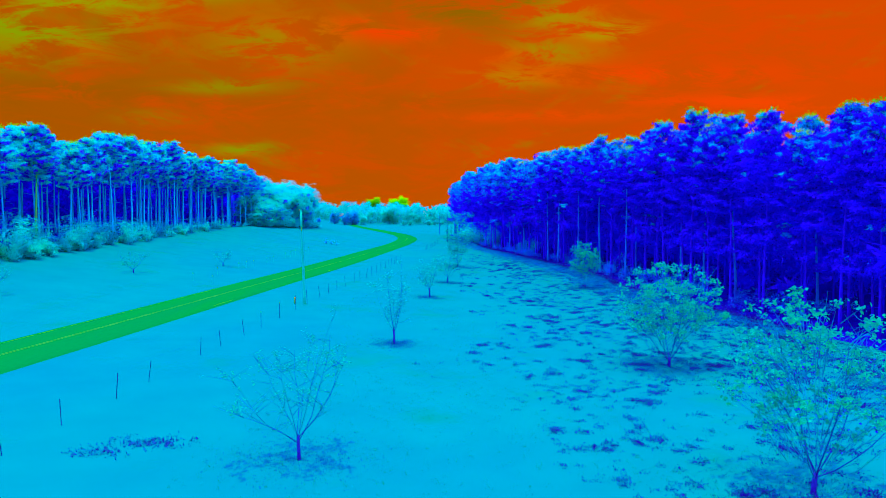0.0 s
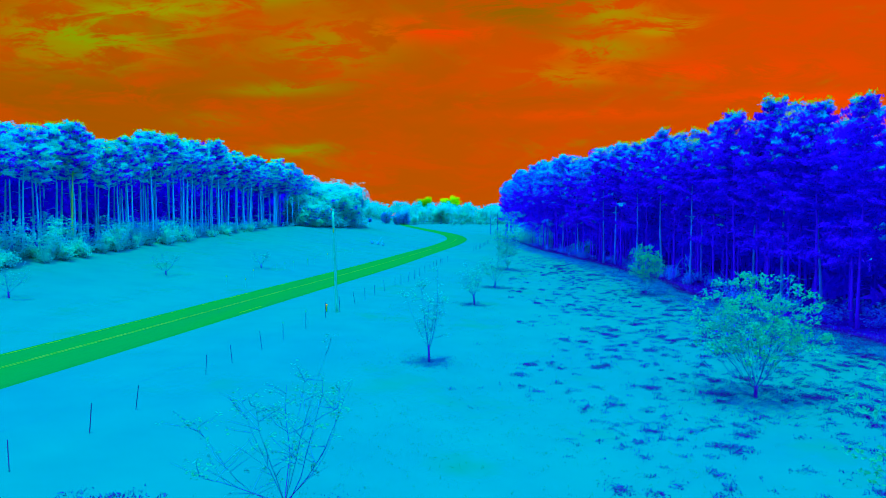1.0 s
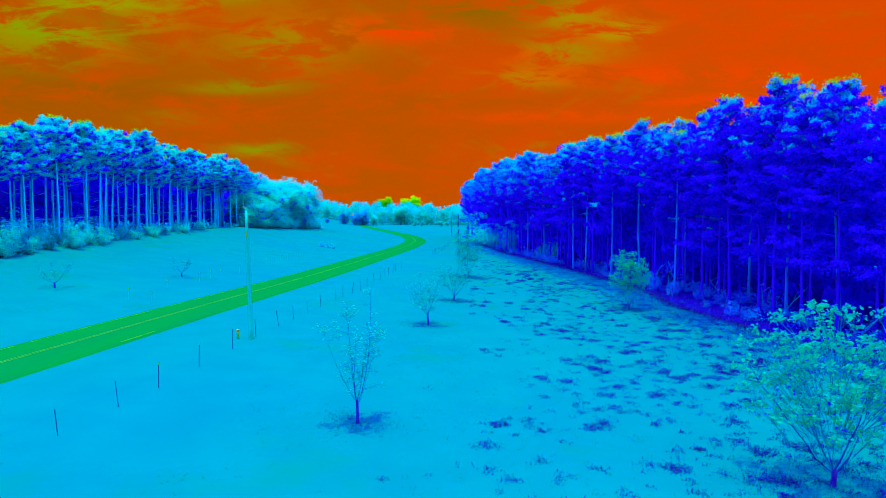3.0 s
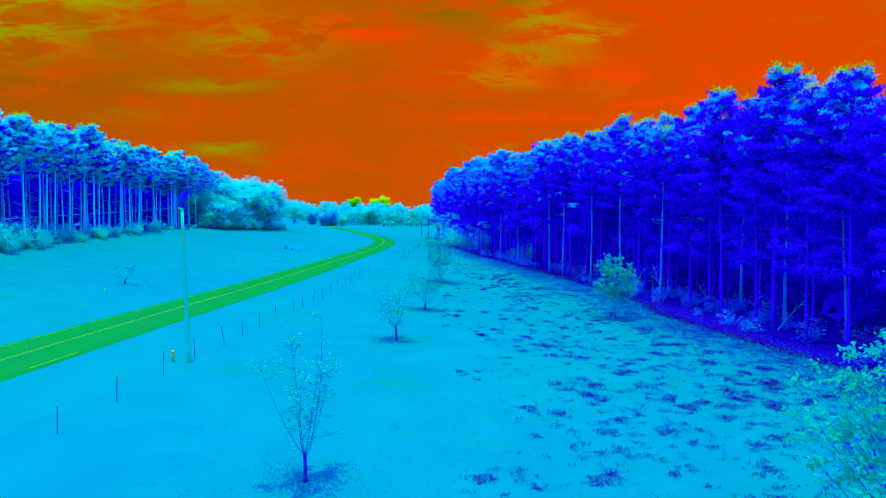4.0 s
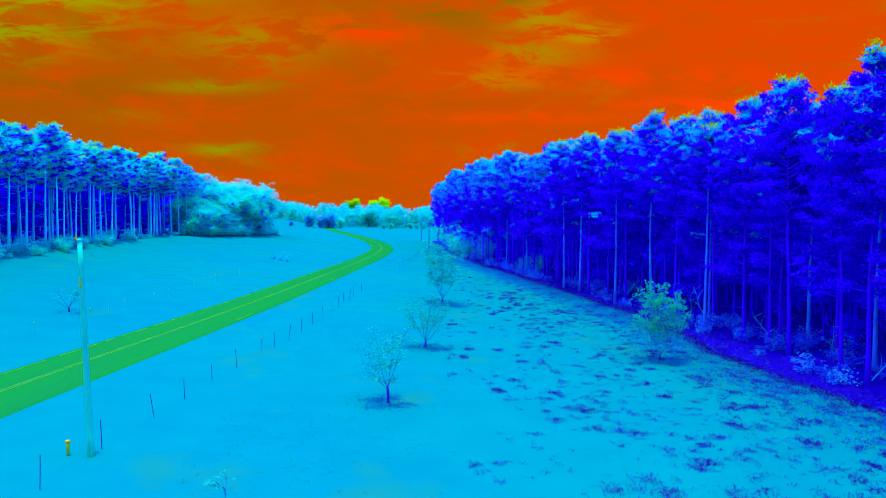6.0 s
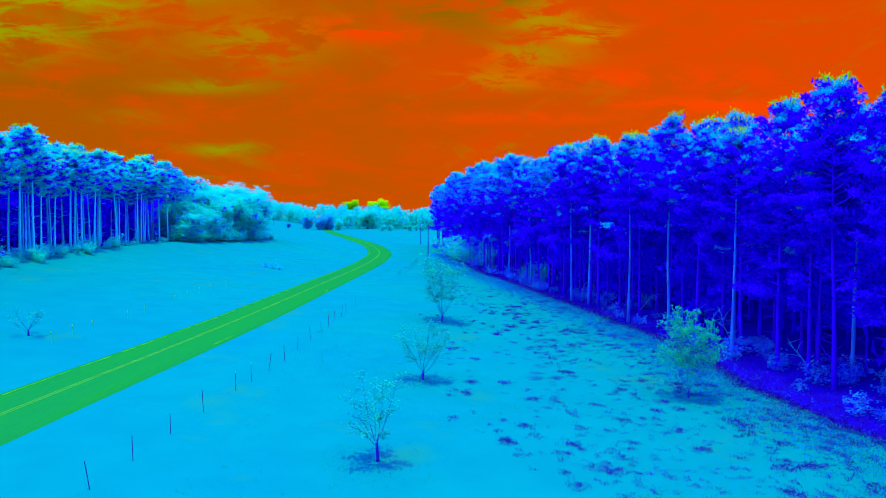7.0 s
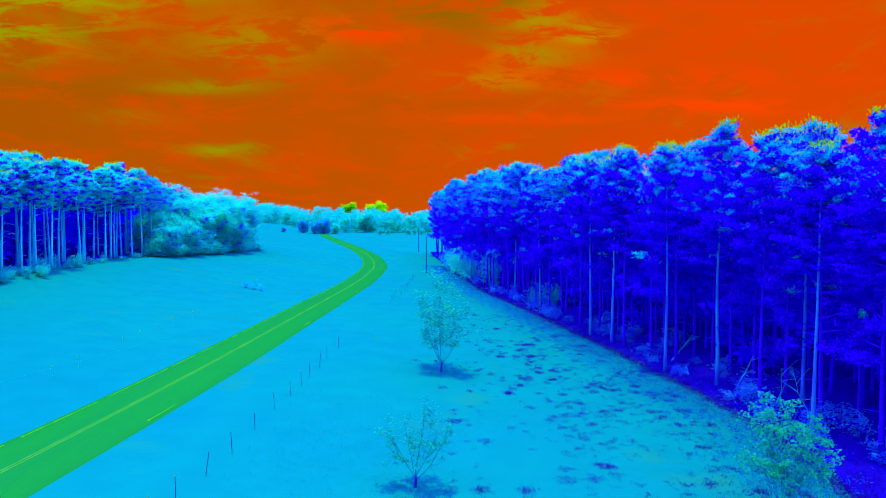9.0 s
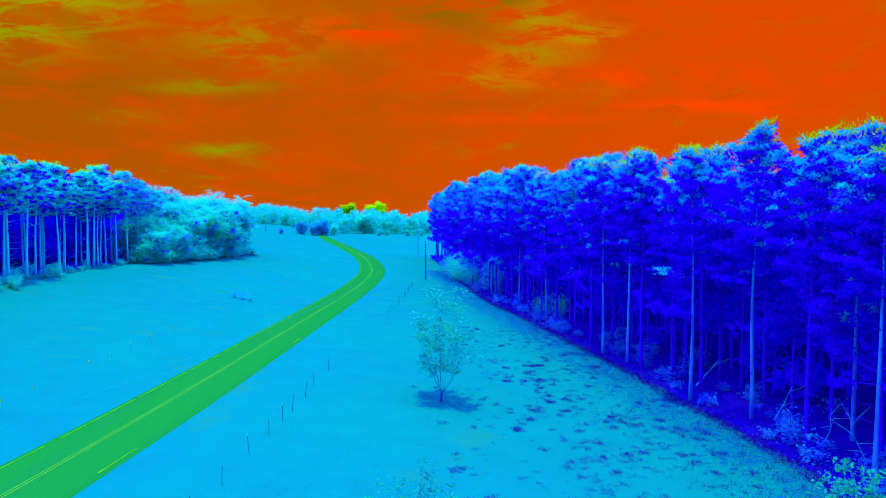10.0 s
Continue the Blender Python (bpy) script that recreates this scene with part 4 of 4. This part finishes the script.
def wire(a, b, sag, r):
    s = Shape()
    s.tube([a.lerp(b, i / 24) - Vector((0, 0, 4 * sag * (i / 24) * (1 - i / 24))) for i in range(25)], [r] * 25, 5)
    ob = new("overhead_wire", s.mesh("overhead_wire", WIRE))
    tagged(ob, "thin overhead wire slung between the utility poles", "wire", "wires of the overhead line")


tops = [pole_top(-31.0, -52.0, 0, 1), pole_top(-12.7, 63.0, -0.033, 0.975), pole_top(1.3, 213.8, 0, 0.97), pole_top(-1.6, 330.0, 0, 1)]
for a, b, sag, r in zip(tops, tops[1:], (1.6, 2.4, 1.5), (0.011, 0.005, 0.005)):
    wire(a, b, sag, r)


def build_marker(x, y):
    ob = thing("cable_marker", "slim yellow cable marker with orange cap by the pole", "marker", "", (x, y, ground_z(x, y)))
    body, cap = Shape(), Shape()
    body.tube([(0, 0, -0.1), (0, 0, 0.3), (0, 0, 0.52)], [0.05, 0.065, 0.085], 10)
    cap.tube([(0, 0, 0.52), (0, 0, 0.54), (0, 0, 0.60), (0, 0, 0.62)], [0.085, 0.10, 0.10, 0.05], 10)
    part("post", body.mesh("marker_post", POST_TOP, True), ob)
    part("cap", cap.mesh("marker_cap", MARKER_RED, True), ob, "orange cap")


build_marker(-13.6, 63.0)


# ---- grass and weeds ----
def build_grass():
    r = np.random.default_rng(77)

    def tufts(count, xr, yr, size, per, keep):
        x, y = r.uniform(*xr, count), r.uniform(*yr, count)
        k = keep(x, y)
        x, y = x[k], y[k]
        c = np.stack([x, y, land(x, y) - 0.02], 1)
        return needle_sprays(r, c, per, size, size * 0.16, 0.5, 0.9, size * 0.35)

    def off_road(x, y):
        return np.abs(x - road_x(y)) > 4.0

    v, f = tufts(6000, (4, 34), (14, 110), 0.06, 3, lambda x, y: off_road(x, y))
    v2, f2 = [], []
    for tx, ty, th, ts, *_ in YOUNG:
        n = 900 if ts > 3 else 200
        x, y = tx + r.normal(size=n) * ts * 0.6, ty + r.normal(size=n) * ts * 0.6
        w, g = needle_sprays(r, np.stack([x, y, land(x, y) - 0.01], 1), 4, 0.11, 0.016, 0.6, 0.8, 0.06)
        v2.append(w)
        f2.append(g)
    base = len(v)
    for w, g in zip(v2, f2):
        v, f = np.concatenate([v, w]), np.concatenate([f, g + base])
        base += len(w)
    ob = new("grass", mesh_of("grass", v, f, TUFT))
    tagged(ob, "short rough grass of the meadow", "grass", kind="stuff")

    # dry stems here and there
    n = 7000
    y = r.uniform(14, 105, n)
    x = r.uniform(-9, 18, n)
    k = np.array([noise.noise((a * 0.12, b * 0.10, 4.0)) for a, b in zip(x, y)]) + r.uniform(-0.3, 0.3, n) > 0.0
    v, f = needle_sprays(r, np.stack([x[k], y[k], land(x[k], y[k]) - 0.02], 1), 3, 0.16, 0.012, 0.8, 0.7, 0.06)
    ob = new("dry_stems", mesh_of("dry_stems", v, f, DRY_STEM))
    tagged(ob, "thin yellow-green stems standing in the short grass", "grass", kind="stuff")

    # taller growth along the wood's edge, its blue tint painting the shade band
    n = 26000
    y = r.uniform(52, 240, n)
    x = np.array([edge_foot(b) for b in y]) - 1.4 + r.normal(size=n) * 2.2
    v, f = needle_sprays(r, np.stack([x, y, land(x, y) - 0.02], 1), 5, 0.22, 0.022, 0.6, 0.7, 0.14)
    ob = new("rank_grass", mesh_of("rank_grass", v, f, RANK_SHADE_GRASS))
    tagged(ob, "longer rank grass along the foot of the wood, tinted blue as shade", "grass", kind="stuff")

    def patch_spots(count):
        """Weeds grow in small clumps, thickest on the side of the wood."""
        out = []
        while len(out) < count:
            y = r.uniform(20, 150)
            e = edge_right(y)
            x = r.uniform(2.0, e) if r.random() < 0.97 else r.uniform(-9, 2)
            side = (x - 2) / (e - 2)
            if noise.noise((x * 0.22, y * 0.16, 1.0)) * 0.28 + 0.55 * side + r.uniform(-0.5, 0.5) > 0.46:
                if r.random() < float(np.interp(y, (20, 45, 80, 150), (0.9, 0.9, 0.45, 0.2))):
                    out.append((x, y))
        return np.array(out)

    spots = patch_spots(5200)
    big = r.uniform(0, 1, len(spots)) ** 4
    count = (2 + big * 24).astype(int)
    count[big > 0.8] *= 2
    c = np.repeat(spots, count, 0)
    size = np.repeat(0.06 + big * 0.19, count)[:, None]
    c = c + r.normal(size=c.shape) * size * (1.0, 1.15)
    v, f = needle_sprays(r, np.stack([c[:, 0], c[:, 1], land(c[:, 0], c[:, 1]) - 0.02], 1), 9, 0.11, 0.02, 0.9, 0.7, 0.07)
    # a weedy patch beside the fence
    c = np.concatenate([r.normal(size=(90, 2)) * (0.7, 0.35) + (-10.9, 25.3), r.normal(size=(35, 2)) * (0.5, 0.3) + (-12.3, 24.1)])
    w, g = needle_sprays(r, np.stack([c[:, 0], c[:, 1], land(c[:, 0], c[:, 1]) - 0.02], 1), 9, 0.13, 0.022, 0.8, 0.7, 0.08)
    v, f = np.concatenate([v, w]), np.concatenate([f, g + len(v)])
    # dark stipple added under the young trees to imitate their shadows
    for tx, ty, th, ts, *_ in YOUNG:
        n = 800
        x, y = tx + r.normal(size=n) * ts * 0.5, ty + r.normal(size=n) * ts * 0.5
        w, g = needle_sprays(r, np.stack([x, y, land(x, y) - 0.01], 1), 2, 0.07, 0.012, 0.9, 0.5, 0.03)
        v, f = np.concatenate([v, w]), np.concatenate([f, g + len(v)])
    # dark blades added to paint the shade that thickens towards the wood
    n = 17000
    y = r.uniform(52, 240, n)
    x = np.array([edge_foot(b) for b in y]) + 1.2 - np.abs(r.normal(size=n)) * 2.2
    w, g = needle_sprays(r, np.stack([x, y, land(x, y) - 0.02], 1), 4, 0.15, 0.02, 0.7, 0.6, 0.14)
    v, f = np.concatenate([v, w]), np.concatenate([f, g + len(v)])
    # more dark blades, painting shade on the floor just inside the wood
    n = 28000
    y = r.uniform(52, 240, n)
    x = np.array([edge_foot(b) for b in y]) + r.uniform(0, 1, n) ** 1.5 * 6
    w, g = needle_sprays(r, np.stack([x, y, land(x, y) + 0.05], 1), 4, 0.24, 0.03, 0.7, 0.6, 0.16)
    v, f = np.concatenate([v, w]), np.concatenate([f, g + len(v)])
    ob = new("weeds", mesh_of("weeds", v, f, WEED_AND_SHADE))
    tagged(ob, "dark low weed tufts on the meadow, with blades imitating shade by trees and wood", "weeds", kind="stuff")


build_grass()
